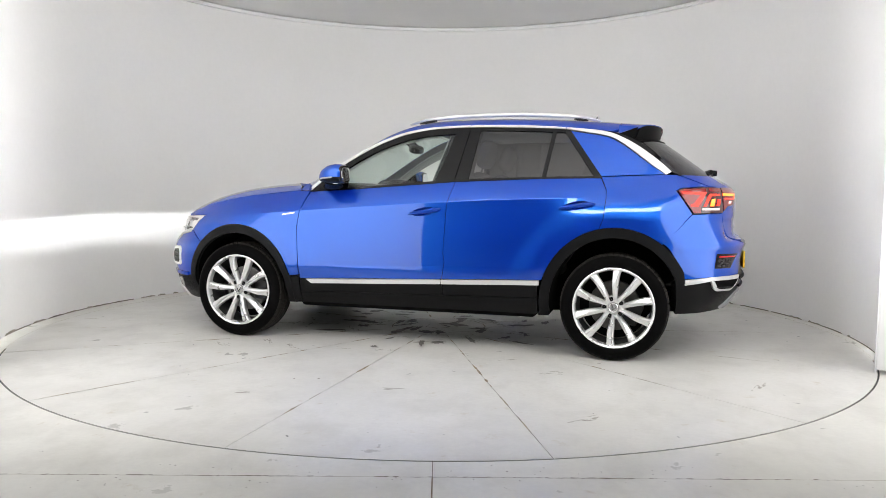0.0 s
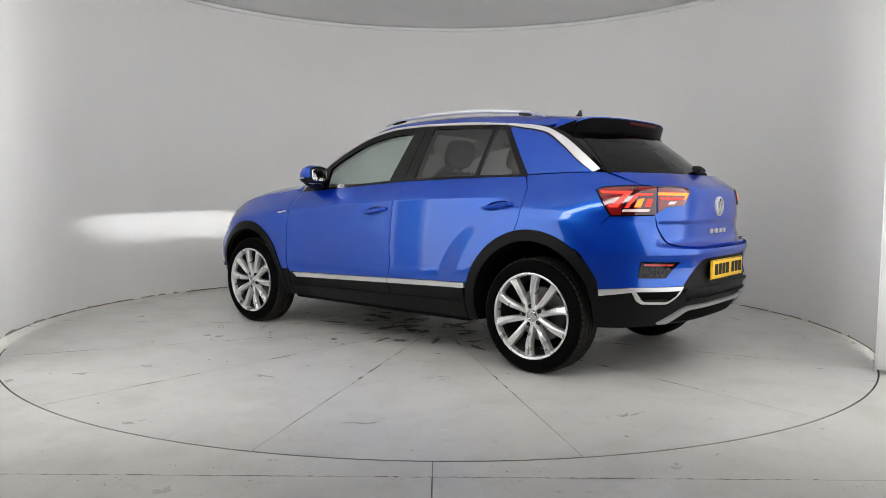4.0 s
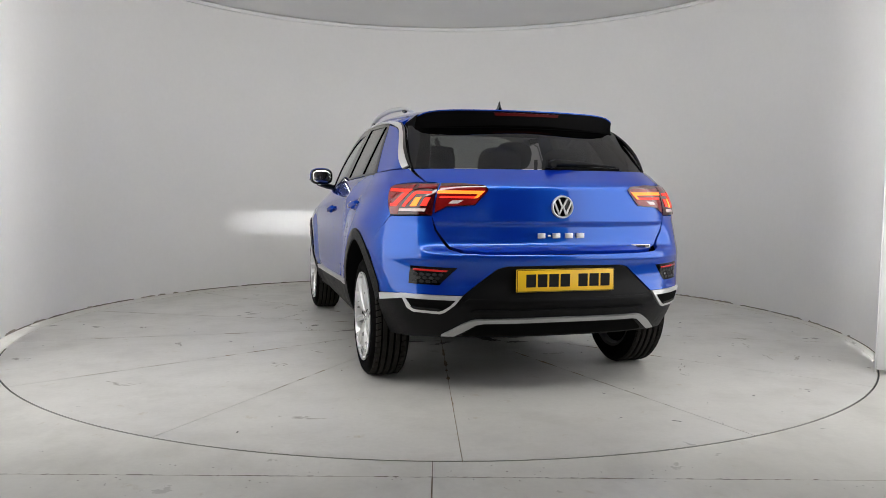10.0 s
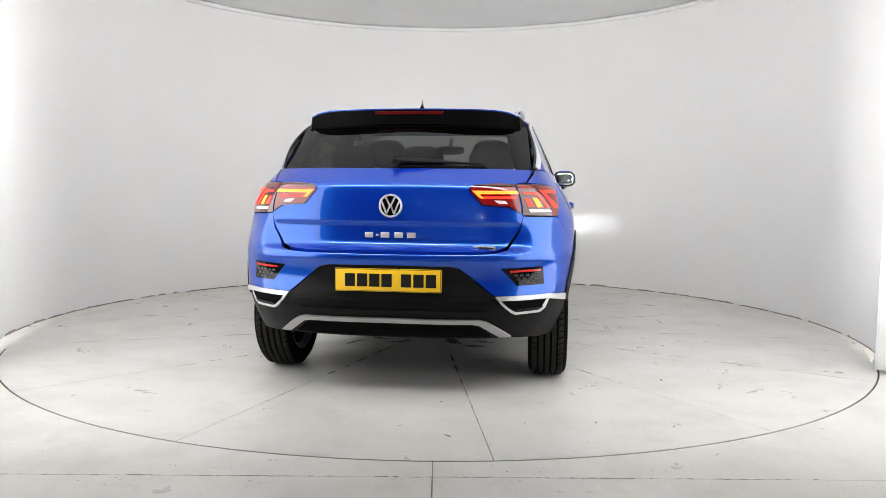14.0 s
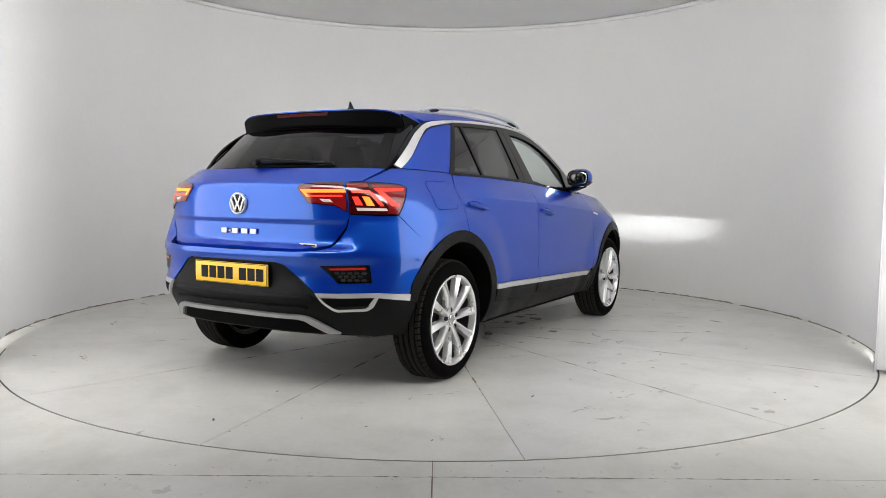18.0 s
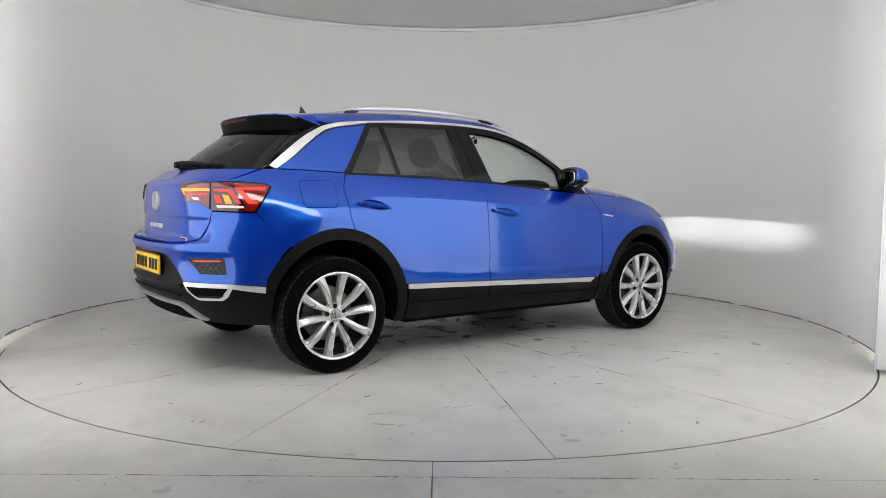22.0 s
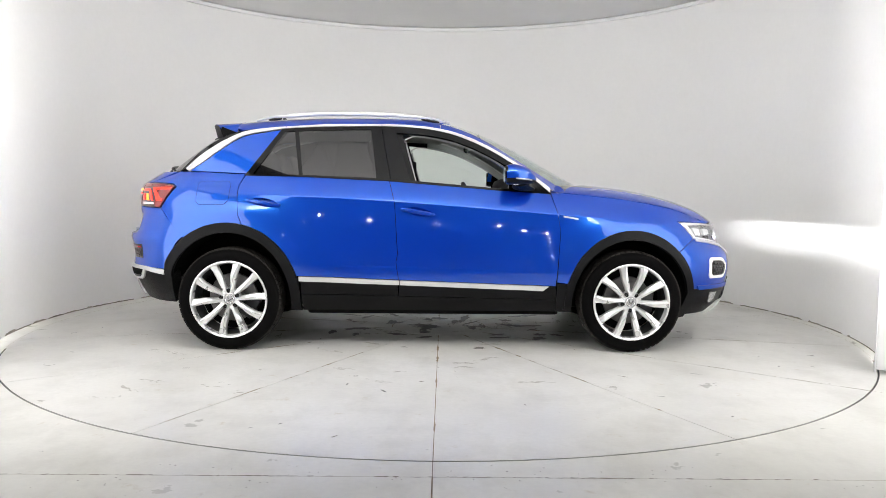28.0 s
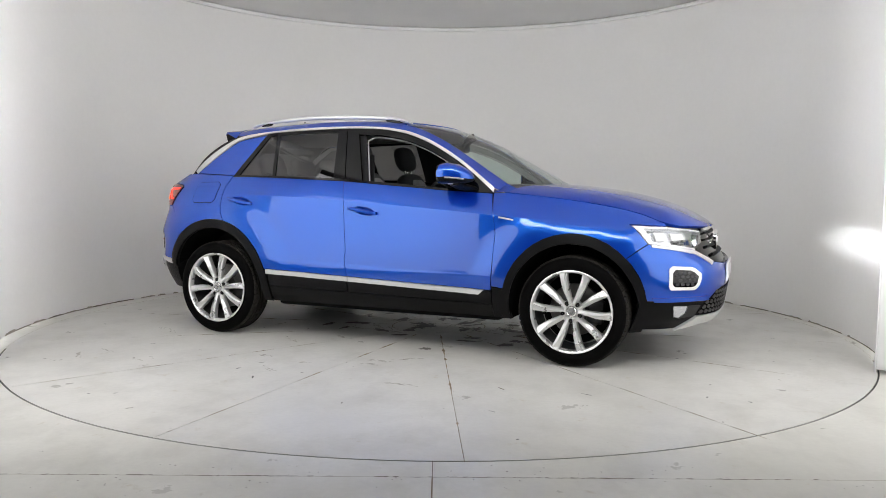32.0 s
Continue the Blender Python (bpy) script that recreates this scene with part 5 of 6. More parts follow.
                hexa = [(cy + 0.0115 * math.cos(k * math.pi / 3), cz + 0.0085 * math.sin(k * math.pi / 3)) for k in range(6)]
                sheet("cell", R(*hexa), Fs, M["honey"], vent, h=0.03, lift=0.004, gap=0, depth=0.003, out=IN)
        # tail pipe surround
        o = R((0.775, 0.534), (0.510, 0.533), (0.545, 0.488), (0.585, 0.452), (0.605, 0.443), (0.72, 0.447), (0.745, 0.465))
        i = R((0.752, 0.512), (0.540, 0.511), (0.565, 0.485), (0.594, 0.463), (0.61, 0.457), (0.708, 0.460), (0.727, 0.474))
        sur = sheet("tailpipe_surround", o, Fs, M["satin"], bumper, "bright tailpipe surround", h=0.02, lift=0.008, gap=0, depth=0.02, out=IN)
        sheet("opening", i, Fs, M["liner"], sur, "dark opening", h=0.02, lift=0.0095, gap=0, depth=0.0, out=IN)
        sheet("lower_lip", R((0.735, 0.476), (0.715, 0.462), (0.612, 0.459), (0.598, 0.466), (0.62, 0.472), (0.71, 0.474)), Fs, M["gloss_black"], sur, "", h=0.02, lift=0.011, gap=0, depth=0.001, out=IN)
        sheet("bright_strip", R((0.752, 0.534), (0.756, 0.512)) + S((-1.765, 0.487), (-1.765, 0.520)), Fs, M["satin"], bumper, "bright strip at the bumper corner", h=0.02, lift=0.008, gap=0, depth=0.015, out=IN)
    # number plate with bars
    bm = bmesh.new()
    box(bm, -2.158, -2.146, -0.26, 0.26, 0.551, 0.662, 0.004)
    plate = part("number_plate", bm, M["yellow"], bumper, "yellow rear number plate")
    y = 0.21
    for k, w in enumerate((0.05, 0.05, 0.05, 0.05, 0, 0.05, 0.05, 0.05)):
        if w:
            bm = bmesh.new()
            box(bm, -2.1592, -2.1572, y - w, y, 0.575, 0.638)
            part("bar", bm, M["ink"], plate, "", False)
            y -= w + 0.010
        else:
            y -= 0.035
    bm = bmesh.new()
    for y0, y1, z0, z1 in ((-0.256, 0.256, 0.5535, 0.5555), (-0.256, 0.256, 0.6575, 0.6595), (-0.2565, -0.2545, 0.5535, 0.6595), (0.2545, 0.2565, 0.5535, 0.6595)):
        box(bm, -2.1588, -2.157, y0, y1, z0, z1)
    part("border", bm, M["ink"], plate, "thin black border", False)
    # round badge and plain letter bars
    xb = -2.094
    bm = bmesh.new()
    t90 = Matrix.Translation((xb, 0, 0.963)) @ Matrix.Rotation(radians(-90), 4, "Z")
    lathe(bm, [(0.046, 0.0), (0.049, -0.010), (0.053, -0.011), (0.057, -0.007), (0.058, 0.01)], 48, t90)
    badge = part("badge", bm, M["satin"], gate, "round chrome badge")
    bm = bmesh.new()
    lathe(bm, [(0.001, -0.003), (0.047, -0.002)], 48, t90)
    part("badge_field", bm, M["gloss_black"], badge, "black badge field")
    bm = bmesh.new()
    for yy, zz, ang, ln in ((0.012, 0.020, -27, 0.046), (-0.012, 0.020, 27, 0.046), (0.031, -0.008, -22, 0.066), (0.011, -0.020, 22, 0.044), (-0.011, -0.020, -22, 0.044), (-0.031, -0.008, 22, 0.066)):
        r = bmesh.ops.create_cube(bm, size=1)
        bmesh.ops.transform(bm, matrix=Matrix.Translation((xb - 0.007, yy, 0.963 + zz)) @ Matrix.Rotation(radians(ang), 4, "X") @ Matrix.Diagonal((0.006, 0.008, ln, 1)), verts=r["verts"])
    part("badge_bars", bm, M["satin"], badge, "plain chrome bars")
    for y0, w, h in ((0.107, 0.040, 0.026), (0.066, 0.014, 0.008), (0.028, 0.042, 0.026), (-0.040, 0.042, 0.026), (-0.102, 0.042, 0.026)):
        bm = bmesh.new()
        box(bm, -2.096, -2.088, y0 - w / 2, y0 + w / 2, 0.821 - h / 2, 0.821 + h / 2, 0.002)
        part("letter_bar", bm, M["satin"], gate, "bright bar in place of a letter")
    bm = bmesh.new()
    box(bm, -2.076, -2.070, -0.508, -0.397, 0.755, 0.773, 0.002)
    sb = part("small_badge", bm, M["satin"], gate, "small silver badge")
    bm = bmesh.new()
    box(bm, -2.078, -2.0765, -0.500, -0.425, 0.760, 0.768)
    part("bar", bm, M["ink"], sb, "", False)
    # rear window, edge, wiper
    pane = sheet("rear_window", [(-0.66, 1.152), (0.66, 1.152), (0.635, 1.22), (0.60, 1.30), (0.565, 1.40), (-0.565, 1.40), (-0.60, 1.30), (-0.635, 1.22)], rear_screen, M["rear_glass"], gate, "dark tinted rear window", lift=0, gap=0, depth=0, out=IN)
    for s in (-1, 1):
        sheet("window_edge", [(s * 0.675, 1.149), (s * 0.60, 1.152), (s * 0.565, 1.24), (s * 0.52, 1.40), (s * 0.63, 1.40), (s * 0.658, 1.30), (s * 0.672, 1.21)], rear_screen, M["gloss_black"], pane, "black window edge", lift=-0.004, gap=0, depth=0.02, out=IN)
    bm = bmesh.new()
    P = [rear_screen(y, 1.172 + 0.01 * (1 - abs(y + 0.2))) for y in np.linspace(0.02, -0.42, 9)]
    tube(bm, [(p[0] - 0.035 + 0.012 * i / 8, p[1], p[2] + 0.006 - 0.012 * i / 8) for i, p in enumerate(P)], [0.012, 0.02, 0.022, 0.02, 0.018, 0.014, 0.010, 0.008, 0.006], [0.016, 0.020, 0.018, 0.016, 0.014, 0.010, 0.008, 0.006, 0.005], 10)
    wip = part("rear_wiper", bm, M["black"], gate, "black rear wiper")
    bm = bmesh.new()
    P = [rear_screen(y, 1.157) for y in np.linspace(-0.0, -0.44, 7)]
    tube(bm, [(p[0] - 0.012, p[1], p[2]) for p in P], 0.006, 0.008, 8)
    part("wiper_blade", bm, M["rubber"], wip, "rubber blade")
    bm = bmesh.new()
    lathe(bm, [(0.001, -0.028), (0.018, -0.028), (0.022, 0.0)], 20, Matrix.Translation((-1.955, 0.0, 1.178)) @ Matrix.Rotation(radians(-90), 4, "Z"))
    part("wiper_hub", bm, M["black"], wip)
    # roof spoiler: body coloured top, black rear face
    tip = lambda y: -1.615 + 0.15 * (np.abs(y) / 0.6) ** 2.5

    def wing_top(x, y):
        t = np.clip((-1.34 - x) / 0.16, 0, 1)
        z = roof_mid(x) - 0.012 * (y / 0.6) ** 2 - 0.035 * (np.abs(y) / 0.6) ** 9
        return x, y, top(x, y)[2] * (1 - t) + z * t

    def spoiler_face(y, t):
        zt = wing_top(tip(y), y)[2] - 0.005
        low = 1.337 + 0.004 * (np.abs(y) / 0.6) ** 3
        return tip(y) + 0.035 * t, y, zt + (low - zt) * t
    face = sheet("spoiler_face", [(-0.585, 0.0), (0.585, 0.0), (0.60, 1.0), (-0.60, 1.0)], spoiler_face, M["spoiler"], gate, "gloss black roof spoiler face", h=0.04, gap=0, depth=0.02, out=IN)
    spoiler = sheet("spoiler_top", [(float(tip(y)), y) for y in np.linspace(-0.585, 0.585, 25)] + [(-1.36, 0.60), (-1.34, 0.3), (-1.335, 0), (-1.34, -0.3), (-1.36, -0.60)], wing_top, paint, gate, "blue roof spoiler", gap=0.001, lift=0.001, depth=0.012, out=IN)
    sheet("brake_lamp", [(-0.19, 0.06), (0.19, 0.06), (0.185, 0.17), (-0.185, 0.17)], spoiler_face, M["brake_lamp"], spoiler, "dark red high brake lamp", h=0.04, lift=0.003, gap=0, depth=0.002, out=IN)
    bm = bmesh.new()
    under = [[bm.verts.new(p) for p in ((float(tip(y)) + 0.035, y, 1.337 + 0.004 * (abs(y) / 0.6) ** 3), (rear_screen(y, 1.385)[0] - 0.01, y, 1.385))] for y in np.linspace(-0.6, 0.6, 15)]
    for A, B in zip(under, under[1:]):
        bm.faces.new((A[0], A[1], B[1], B[0]))
    part("spoiler_underside", bm, M["spoiler"], face, "black spoiler underside")
    for s in (-1, 1):
        bm = bmesh.new()
        pts = [(-1.463, s * 0.588, 1.455), (-1.43, s * 0.606, 1.337), (-1.345, s * 0.632, 1.411), (-1.36, s * 0.595, 1.462)]
        o = [bm.verts.new(p) for p in pts]
        i = [bm.verts.new((p[0] + 0.01, p[1] - s * 0.05, p[2])) for p in pts]
        bm.faces.new((o[0], o[1], o[2]))
        bm.faces.new((i[0], i[1], i[2]))
        for a, b in ((0, 1), (1, 2), (2, 0)):
            bm.faces.new((o[a], o[b], i[b], i[a]))
        part("spoiler_cheek", bm, M["spoiler"], spoiler, "black spoiler side", False)
        bm = bmesh.new()
        bm.faces.new([bm.verts.new(p) for p in ((-1.463, s * 0.588, 1.4555), (-1.345, s * 0.632, 1.4115), (-1.345, s * 0.58, 1.468))])
        part("spoiler_shoulder", bm, paint, spoiler, "", False)


def top_parts(car):
    paint = M["paint"]
    head = lambda y: 0.11 - 0.40 * y * y
    edge = lambda x: float(y_edge(x)) - 0.002
    roof = [(-1.352, y * 0.60) for y in np.linspace(-1, 1, 9)]
    roof += [(x, edge(x)) for x in np.linspace(-1.3, 0.0, 24)] + [(head(y), y) for y in np.linspace(0.54, -0.54, 15)] + [(x, -edge(x)) for x in np.linspace(0.0, -1.3, 24)]
    sheet("roof", roof, top, paint, car, "blue roof", h=0.04, gap=0.0015, out=IN)
    base = lambda y: 1.055 - 0.585 * y * y
    ya = lambda x: edge(x) - (0.080 + 0.045 * float(step(0.15, 0.75, x)))
    for s in (-1, 1):
        pil = [(x, s * edge(x)) for x in np.linspace(0.0, 0.72, 24)] + [(0.82, s * 0.705), (0.83, s * 0.625)] + [(x, s * ya(x)) for x in np.linspace(0.76, 0.0, 24)]
        sheet("pillar_lining", pil, top, M["headliner"], car, "grey inner windscreen pillar lining", h=0.03, gap=-0.004, lift=-0.006, depth=0, out=IN)
        sheet("windscreen_pillar", pil, top, paint, car, "blue windscreen pillar", h=0.025, gap=0.001, depth=0.003, out=IN)
    scr = [(x, ya(x)) for x in np.linspace(0.02, 0.775, 20)] + [(base(y), y) for y in np.linspace(0.62, -0.62, 25)] + [(x, -ya(x)) for x in np.linspace(0.775, 0.02, 20)] + [(head(y), y) for y in np.linspace(-0.52, 0.52, 15)]
    sheet("windscreen", scr, top, M["clear"], car, "clear laminated windscreen", h=0.05, gap=0.001, depth=0, lift=-0.004, out=IN)
    # dark band at the screen's foot
    sheet("scuttle", [(base(y) + 0.02, y) for y in np.linspace(-0.64, 0.64, 21)] + [(base(y) - 0.06, y) for y in np.linspace(0.64, -0.64, 21)], lambda x, y: (x, y, top(x, y)[2] - 0.012), M["black"], car, "black scuttle below the windscreen", h=0.05, gap=0, depth=0, out=IN)
    he = lambda x: float(hood_edge(x)[0]) - 0.001
    nose = lambda y: 1.968 - 0.30 * y * y - 0.45 * y ** 4
    xs3 = [x for x in np.linspace(0.80, 1.70, 20) if x < nose(he(x))]

    def nose_at(y):
        """The bonnet's front edge, kept above the lamps."""
        x = nose(y)
        while he(x) < abs(y) + 0.006:
            x -= 0.003
        return x, y
    hood = [(x, he(x)) for x in xs3] + [nose_at(y) for y in np.linspace(0.63, -0.63, 31)] + [(x, -he(x)) for x in xs3[::-1]] + [(base(y) + 0.03, y) for y in np.linspace(-0.62, 0.62, 19)]
    sheet("bonnet", hood, hood_top, paint, car, "blue bonnet", h=0.035, gap=0.0015, out=IN)
    for s in (-1, 1):
        corner = [(0.722, s * 0.765), (0.80, s * 0.757), (0.80, s * 0.70), (0.78, s * 0.665), (0.74, s * 0.70)]
        sheet("wing_corner", corner, lambda x, y: (x, y, 1.034 + 0.05 * np.clip((0.765 - np.abs(y)) / 0.1, 0, 1)), paint, car, "blue wing corner at the screen pillar", h=0.03, gap=0, depth=0, out=IN)
    # antenna fin
    bm = bmesh.new()
    prof = [(-1.03, 0.0), (-1.09, 0.011), (-1.130, 0.026), (-1.157, 0.062), (-1.164, 0.064), (-1.170, 0.030), (-1.178, 0.0)]
    z0 = float(top(-1.12, 0.0)[2])
    sides = []
    for s in (-1, 1):
        sides.append([bm.verts.new((x, s * (0.018 if h < 0.004 else max(0.002, 0.010 - 0.17 * h)), z0 - 0.004 + h)) for x, h in prof])
    bm.faces.new(sides[0])
    bm.faces.new(sides[1][::-1])
    for k in range(len(prof)):
        j = (k + 1) % len(prof)
        bm.faces.new((sides[0][k], sides[1][k], sides[1][j], sides[0][j]))
    part("antenna", bm, M["gloss_black"], car, "black roof antenna fin", False)


def front_parts(car):
    F = lambda u, z: body(u, z, -1)
    paint = M["paint"]
    bump = sheet("front_bumper", mirror_front(Fr((0, 0.40), (0.50, 0.40), (0.62, 0.405)) + S((1.66, 0.412), (1.655, 0.46), (1.62, 0.56), (1.548, 0.658)) + [(1.516, 0.7415), (1.632, 0.7205), (1.777, 0.6995), (1.865, 0.634)] + Fr((0.30, 0.615), (0, 0.610))), F, paint, car, "blue front bumper", out=IN)
    low = sheet("lower_bumper", mirror_front(Fr((0, 0.25), (0.5, 0.24)) + S((1.70, 0.232), (1.63, 0.232), (1.62, 0.33), (1.655, 0.41)) + Fr((0.62, 0.403), (0, 0.398))), F, M["black"], car, "black lower front bumper", lift=-0.004, gap=0.001, depth=0.1, out=IN)
    grille = sheet("grille", mirror_front(Fr((0, 0.612), (0.30, 0.617)) + [(1.865, 0.636), (1.780, 0.701), (1.861, 0.741), (1.884, 0.814)] + Fr((0, 0.825))), F, M["gloss_black"], car, "black front grille", lift=-0.02, gap=0, depth=-0.02, out=IN)
    for z in (0.68, 0.72, 0.76, 0.80):
        sheet("grille_bar", mirror_front(Fr((0, z - 0.008), (0.36, z - 0.008), (0.36, z + 0.004), (0, z + 0.004))), F, M["black"], grille, lift=-0.004, gap=0, depth=0.016, out=IN)
    sheet("grille_strip", mirror_front(Fr((0, 0.822), (0.372, 0.812), (0.372, 0.826), (0, 0.836))), F, M["satin"], grille, "bright strip above the grille", lift=0.004, gap=0, depth=0.012, out=IN)
    mid = XC_F + LEN * math.pi / 2
    lg = sheet("lower_grille", mirror_front([(mid, 0.315), (2.05, 0.315), (1.74, 0.315), (1.79, 0.39), (1.89, 0.46), (1.975, 0.475), (mid, 0.475)]), F, M["liner"], bump, "dark lower grille with honeycomb", lift=0.002, gap=0, depth=0, out=IN)
    for row in range(5):
        for col in range(26):
            cu, cz = 1.765 + col * 0.044 + (0.022 if row % 2 else 0), 0.338 + row * 0.028
            if cu > 2 * mid - 1.765 or min(cu, 2 * mid - cu) < 1.765 + max(0, (cz - 0.36) * 1.25):
                continue
            hexa = [(cu + 0.018 * math.cos(k * math.pi / 3), cz + 0.0125 * math.sin(k * math.pi / 3)) for k in range(6)]
            sheet("cell", hexa, F, M["honey"], lg, h=0.05, lift=0.006, gap=0, depth=0.005, out=IN)
    bm = bmesh.new()
    box(bm, 2.066, 2.078, -0.26, 0.26, 0.50, 0.61, 0.004)
    part("front_plate", bm, M["trim_white"], bump, "white front number plate")
    bm = bmesh.new()
    t90 = Matrix.Translation((1.985, 0, 0.745)) @ Matrix.Rotation(radians(90), 4, "Z")
    lathe(bm, [(0.05, 0.0), (0.056, -0.010), (0.066, -0.008), (0.068, 0.01)], 40, t90)
    part("badge", bm, M["chrome"], grille, "round chrome badge")
    sheet("skid_strip", mirror_front([(mid, 0.262), (1.80, 0.262), (1.70, 0.240), (1.652, 0.230), (1.735, 0.312), (1.86, 0.314), (mid, 0.314)]), F, M["satin"], low, "bright front skid strip", h=0.03, lift=0.012, gap=0, depth=0.03, out=IN)
    for s in (-1, 1):
        Fs = lambda u, z, s=s: body(u, z, s)
        outer = [(1.561, 0.590), (1.566, 0.605), (1.581, 0.617), (1.677, 0.611), (1.700, 0.600), (1.732, 0.572), (1.730, 0.540), (1.719, 0.507), (1.705, 0.487), (1.687, 0.476), (1.568, 0.480), (1.558, 0.498)]
        sur = sheet("lamp_surround", outer, Fs, M["trim_white"], bump, "bright daytime lamp surround", h=0.02, lift=0.008, gap=0, depth=0.014, out=IN)
        inner = [(1.576, 0.579), (1.590, 0.596), (1.668, 0.591), (1.688, 0.580), (1.712, 0.557), (1.702, 0.519), (1.690, 0.503), (1.671, 0.496), (1.584, 0.498), (1.572, 0.514)]
        sheet("mesh_insert", inner, Fs, M["gloss_black"], sur, "dark honeycomb insert", h=0.02, lift=0.0095, gap=0, depth=0.001, out=IN)
        for row in range(4):
            for col in range(5):
                cu, cz = 1.594 + col * 0.026 + (0.013 if row % 2 else 0), 0.512 + row * 0.022
                if cu > 1.700 or (cu > 1.68 and not 0.52 < cz < 0.57):
                    continue
                hexa = [(cu + 0.0112 * math.cos(k * math.pi / 3), cz + 0.0100 * math.sin(k * math.pi / 3)) for k in range(6)]
                sheet("mesh_cell", hexa, Fs, M["honey"], sur, h=0.04, lift=0.011, gap=0, depth=0.002, out=IN)
        fog = sheet("fog_lamp", [(1.590, 0.384), (1.671, 0.381), (1.661, 0.334), (1.629, 0.306), (1.600, 0.314)], Fs, M["lens"], low, "clear fog lamp", h=0.02, lift=0.006, gap=0, depth=0, out=IN)
        sheet("fog_reflector", [(1.590, 0.384), (1.671, 0.381), (1.661, 0.334), (1.629, 0.306), (1.600, 0.314)], Fs, M["lamp_grey"], fog, "bright fog lamp reflector", h=0.02, lift=0.002, gap=0.003, depth=0, out=IN)
        sheet("fog_blank", [(1.673, 0.381), (1.758, 0.380), (1.722, 0.313), (1.634, 0.304), (1.664, 0.334)], Fs, M["honey"], low, "grey plastic panel beside the fog lamp", h=0.02, lift=0.003, gap=0.001, depth=0.004, out=IN)
        sheet("bumper_crease", S((1.70, 0.41), (1.69, 0.435)) + Fr((0.52, 0.435), (0.50, 0.41)), Fs, paint, bump, "", h=0.03, lift=0.012, gap=0, depth=0.02, out=IN)


def cabin_parts(car):
    # floor pan, engine and boot mass that closes the body from below
    bm = bmesh.new()
    box(bm, -1.80, 1.80, -0.50, 0.50, 0.27, 0.42, 0.03)
    box(bm, -1.5, 1.6, -0.3, 0.3, 0.21, 0.30, 0.03)
    box(bm, -0.86, 0.78, -0.80, 0.80, 0.235, 0.40, 0.02)
    part("underbody", bm, M["liner"], car, "dark underbody")
    bm = bmesh.new()
    box(bm, 0.84, 1.72, -0.50, 0.50, 0.42, 0.90, 0.05)
    part("engine_mass", bm, M["cabin"], car, "dark engine bay")
    bm = bmesh.new()
    box(bm, -1.92, -1.30, -0.49, 0.49, 0.42, 0.98, 0.05)
    part("boot_tub", bm, M["cabin"], car, "dark boot tub")
    for s in (-1, 1):
        v, f = [], []
        xs = np.linspace(-1.74, 0.86, 40)
        for x in xs:
            zt = float(z_belt(x)) - 0.012
            for z, i in ((0.44, 0.05), (0.60, 0.05), (0.85, 0.06), (zt - 0.05, 0.055), (zt, 0.045), (zt, 0.02)):
                w = float(np.abs(body(us(max(x, -1.8), z) if z < 1.12 else x, z, s)[1])) if x < XC_R else float(y_side(x, z))
                if x < XC_R:
                    w = min(w, float(y_glass(x)) + 0.03)
                v.append((x, s * (w - i), z if not (abs(x - AX_R) < 0.42 and z < 0.8) else max(z, 0.8)))
        f = [(6 * i + k, 6 * i + k + 1, 6 * i + k + 7, 6 * i + k + 6) for i in range(len(xs) - 1) for k in range(5)]
        mesh_part("inner_trim", v, f, M["cabin"], car, "dark inner door and side trim", True)
        sheet("pillar_lining", [(-1.635, 1.154), (-1.43, 1.303), (-1.30, 1.384), (-1.035, 1.432), (-1.255, 1.141)], lambda x, z, s=s: (x, cabin_side(x, z, s)[1] * 0.97, z), M["cabin"], car, "dark rear pillar lining", gap=0, depth=0, out=IN)
        # inner side of the pillars
        G = lambda x, z, s=s: (x, cabin_side(x, z, s)[1] * 0.955, z)
        sheet("inner_pillar", [(-0.47, 1.44), (-0.26, 1.43), (-0.16, 1.10), (-0.43, 1.11)], G, M["cabin"], car, "dark inner centre pillar", lift=0, gap=0, depth=0, out=IN)
        sheet("inner_rear_pillar", [(-1.64, 1.15), (-1.40, 1.32), (-1.15, 1.41), (-1.0, 1.425), (-1.22, 1.14)], G, M["cabin"], car, "dark inner rear pillar", lift=0, gap=0, depth=0, out=IN)
        xs2 = np.linspace(-0.1, 0.70, 20)
        sheet("inner_front_pillar", [(x, float(trim_low(x)) - 0.002) for x in xs2] + [(x, max(1.03, float(trim_low(x)) - 0.05)) for x in xs2[::-1]], G, M["headliner"], car, "grey inner windscreen pillar", lift=0, gap=0, depth=0, out=IN)
    # headliner
    sheet("headliner", [(-1.50, -0.5), (-1.3, -0.56), (-0.4, -0.60), (0.0, -0.58), (0.04, -0.5), (0.12, 0), (0.04, 0.5), (0.0, 0.58), (-0.4, 0.60), (-1.3, 0.56), (-1.50, 0.5)], lambda x, y: (x, y, top(x, y)[2] - 0.035 - 0.03 * (np.abs(y) / 0.6) ** 4), M["headliner"], car, "grey headliner", h=0.06, gap=0, depth=0, out=IN)
    # dashboard, console, wheel
    bm = bmesh.new()
    pebble(bm, (0.64, 0, 0.935), (0.26, 0.71, 0.16), 3.4, 28)
    dash = part("dashboard", bm, M["dash"], car, "dashboard, its grey lightened for windscreen haze")
    bm = bmesh.new()
    pebble(bm, (0.50, -0.36, 1.075), (0.13, 0.20, 0.055), 2.6, 20)
    part("instrument_hood", bm, M["cabin"], dash, "dark instrument hood")
    bm = bmesh.new()
    box(bm, -0.5, 0.5, -0.11, 0.11, 0.40, 0.66, 0.04)
    part("centre_console", bm, M["cabin"], car, "dark centre console")
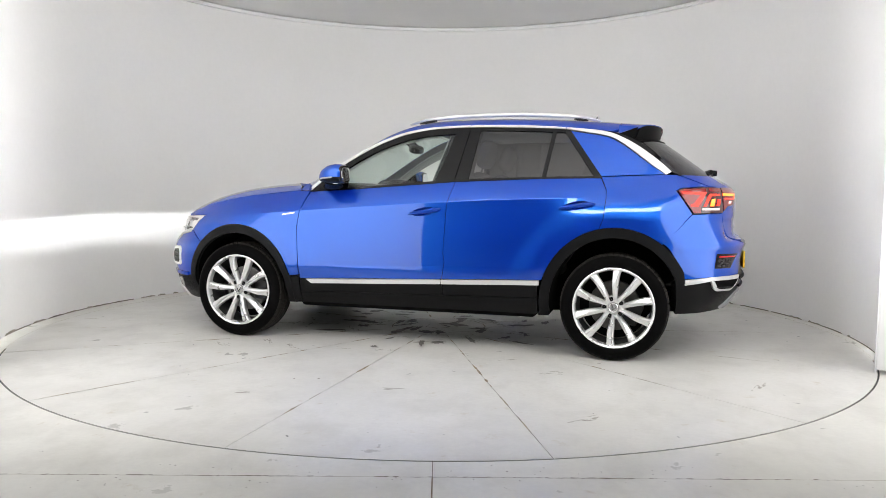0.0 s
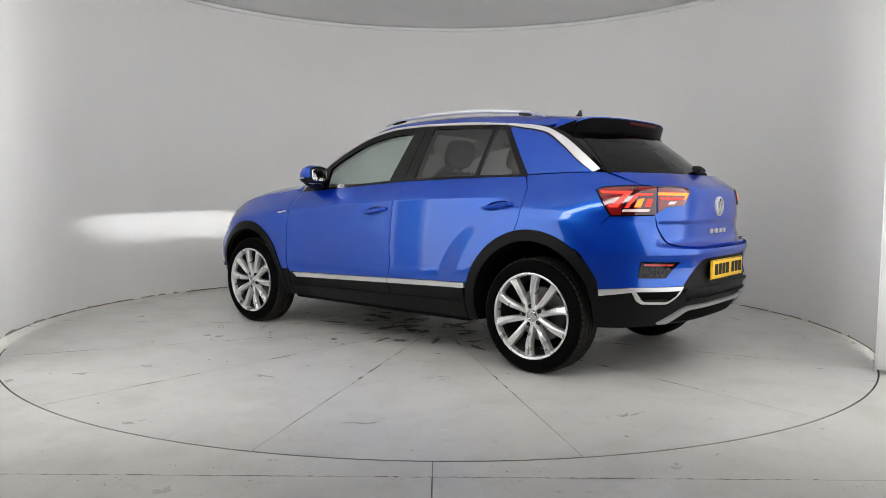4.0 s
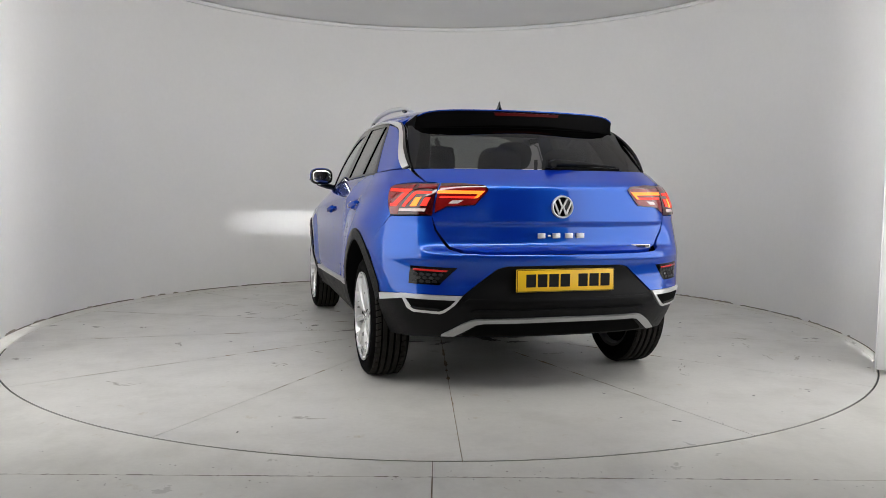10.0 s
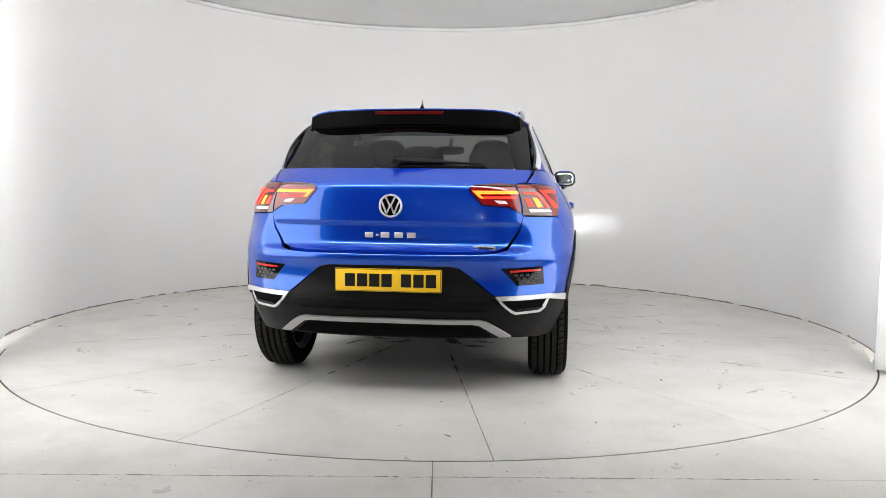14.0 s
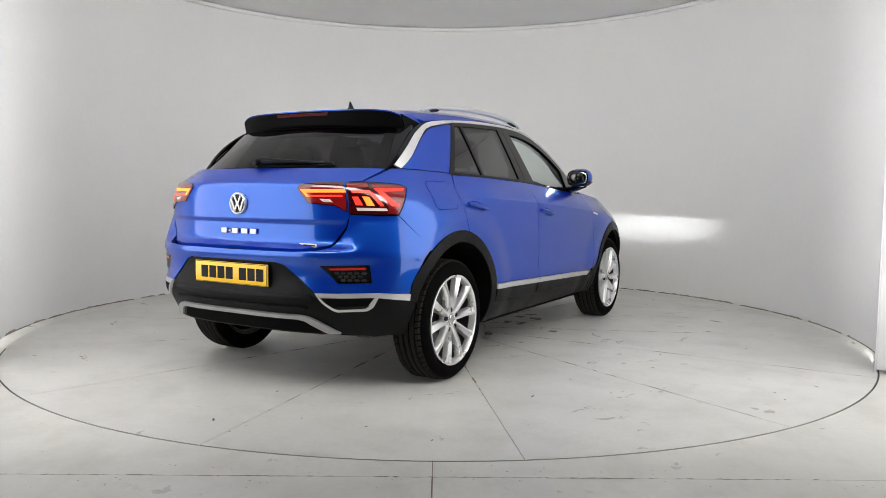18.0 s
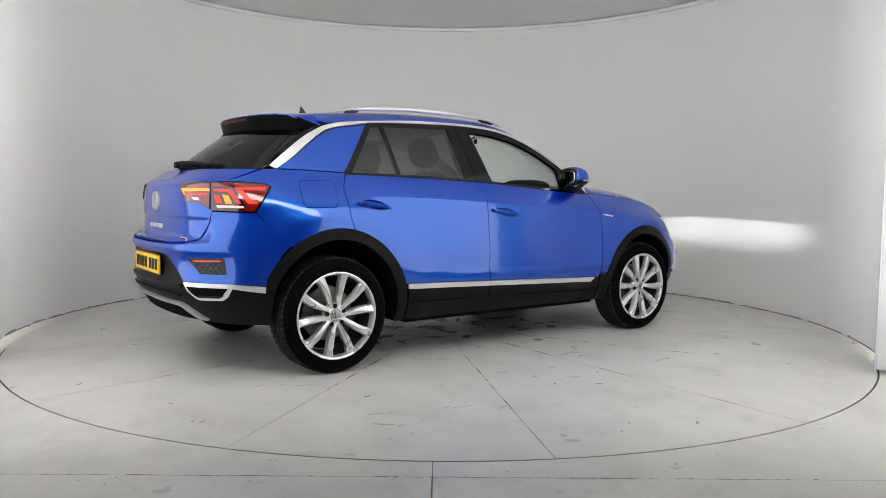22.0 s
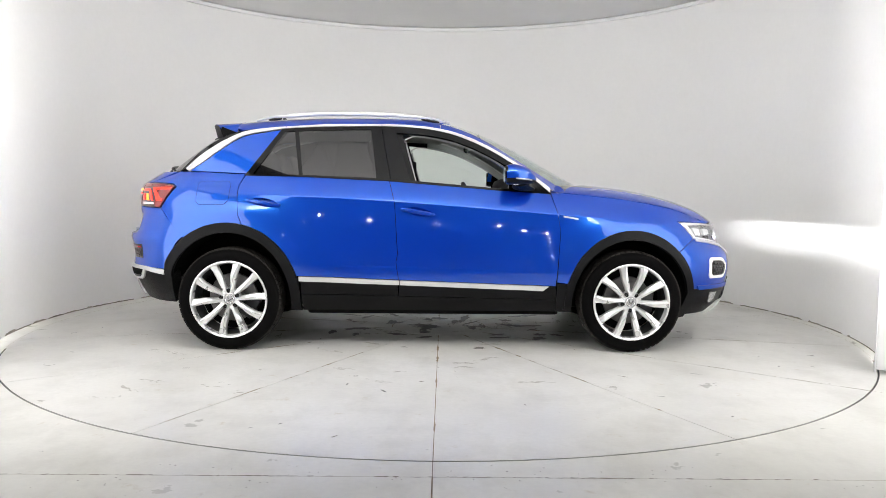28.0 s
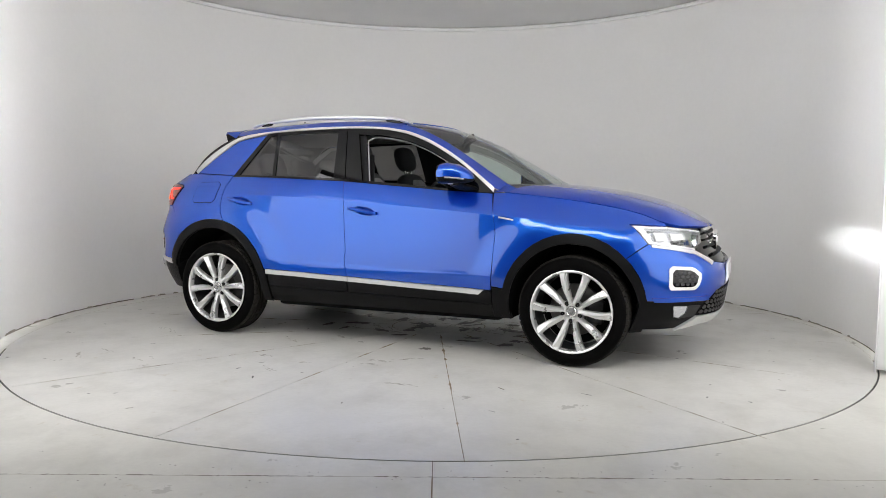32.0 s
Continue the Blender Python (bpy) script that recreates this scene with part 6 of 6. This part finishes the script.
    sw = Matrix.Translation((0.24, -0.37, 0.93)) @ Matrix.Rotation(radians(-26), 4, "Y")
    bm = bmesh.new()
    n, k = 40, 10
    rings = []
    for i in range(n):
        a = 2 * math.pi * i / n
        rings.append([bm.verts.new(sw @ Vector((0.014 * math.sin(2 * math.pi * j / k), (0.18 + 0.014 * math.cos(2 * math.pi * j / k)) * math.cos(a), (0.18 + 0.014 * math.cos(2 * math.pi * j / k)) * math.sin(a)))) for j in range(k)])
    for i in range(n):
        for j in range(k):
            bm.faces.new((rings[i][j], rings[i][(j + 1) % k], rings[(i + 1) % n][(j + 1) % k], rings[(i + 1) % n][j]))
    stw = part("steering_wheel", bm, M["cabin"], car, "dark steering wheel")
    bm = bmesh.new()
    pebble(bm, (0.02, 0, 0), (0.03, 0.075, 0.06), 2.8, 16, sw)
    part("steering_hub", bm, M["cabin"], stw)
    for a in (0, math.pi, -math.pi / 2):
        bm = bmesh.new()
        tube(bm, [tuple(sw @ Vector((0.012, 0.05 * math.cos(a), 0.05 * math.sin(a)))), tuple(sw @ Vector((0.0, 0.175 * math.cos(a), 0.175 * math.sin(a))))], 0.016, 0.010, 8)
        part("steering_spoke", bm, M["cabin"], stw)
    # rear view mirror
    bm = bmesh.new()
    pebble(bm, (0.20, 0.0, 1.355), (0.018, 0.115, 0.034), 3.2, 20, Matrix.Translation((0.20, 0, 1.355)) @ Matrix.Rotation(radians(-8), 4, "Z") @ Matrix.Translation((-0.20, 0, -1.355)))
    rv = part("cabin_mirror", bm, M["gloss_black"], car, "black cabin mirror")
    bm = bmesh.new()
    tube(bm, [(0.21, 0, 1.37), (0.27, 0, 1.42), (0.30, 0, 1.435)], 0.016, 0.03, 10)
    part("mirror_stem", bm, M["gloss_black"], rv)
    # seats
    def seat(x, y, width, back, top_z):
        st = new("seat")
        st.parent = car
        st["label"] = "charcoal cloth car seat with a head restraint"
        bm = bmesh.new()
        pebble(bm, (x + 0.22, y, 0.56), (0.27, width, 0.10), 3.2, 24)
        part("cushion", bm, M["cloth"], st)
        tilt = Matrix.Translation((x, y, 0.58)) @ Matrix.Rotation(radians(-18), 4, "Y")
        bm = bmesh.new()
        pebble(bm, (0, 0, 0.30), (0.075, width, 0.32), 3.4, 26, tilt)
        part("backrest", bm, M["cloth"], st)
        bm = bmesh.new()
        pebble(bm, (0.062, 0, 0.32), (0.03, width * 0.62, 0.24), 3.2, 20, tilt)
        part("seat_insert", bm, M["cloth_grey"], st, "lighter grey cloth insert")
        for s in (-1, 1):
            bm = bmesh.new()
            tube(bm, [tuple(tilt @ Vector((0.0, s * 0.055, 0.58))), tuple(tilt @ Vector((0.005, s * 0.055, 0.70)))], 0.006, n=8)
            part("restraint_post", bm, M["chrome"], st, "bright steel post")
        bm = bmesh.new()
        pebble(bm, (0.01, 0, 0.745 if back else 0.655), (0.055, 0.135, 0.10), 2.9, 22, tilt)
        part("head_restraint", bm, M["cloth"], st)
    seat(-0.22, -0.37, 0.235, 1, 0)
    seat(-0.22, 0.37, 0.235, 1, 0)
    for y in (-0.42, 0.0, 0.42):
        seat(-0.98, y, 0.21, 0, 0)
    # belts at the centre pillars
    for s in (-1, 1):
        bm = bmesh.new()
        box(bm, -0.235, -0.19, s * 0.64 - 0.006, s * 0.64 + 0.006, 0.6, 1.28, 0.003)
        part("seat_belt", bm, M["cabin"], car, "black seat belt")


def make_car():
    car = tagged(new("car"), "blue crossover car with black arches and lit lamps, on a turntable", "car")
    for s in (-1, 1):
        side_parts(car, s)
    rear_parts(car)
    top_parts(car)
    front_parts(car)
    cabin_parts(car)
    wheels(car)
    return car


studio()
turntable = make_turntable()
car = make_car()


def turn(t):
    return TURN_MID + TURN_HALF * (t - 16.0) / 16.0


def motions():
    times = [0.0, 0.1, 0.2, 0.3] + [0.5 * i for i in range(1, 64)] + [31.7, 31.8, 31.9, 32.0]
    walk(turntable, [(t, pose(*RING_C, 0, 0, 0, turn(t))) for t in times])
    walk(car, [(t, pose(0, 0, 0, 0, 0, turn(t)) @ pose(0, -0.053, 0)) for t in times])


motions()
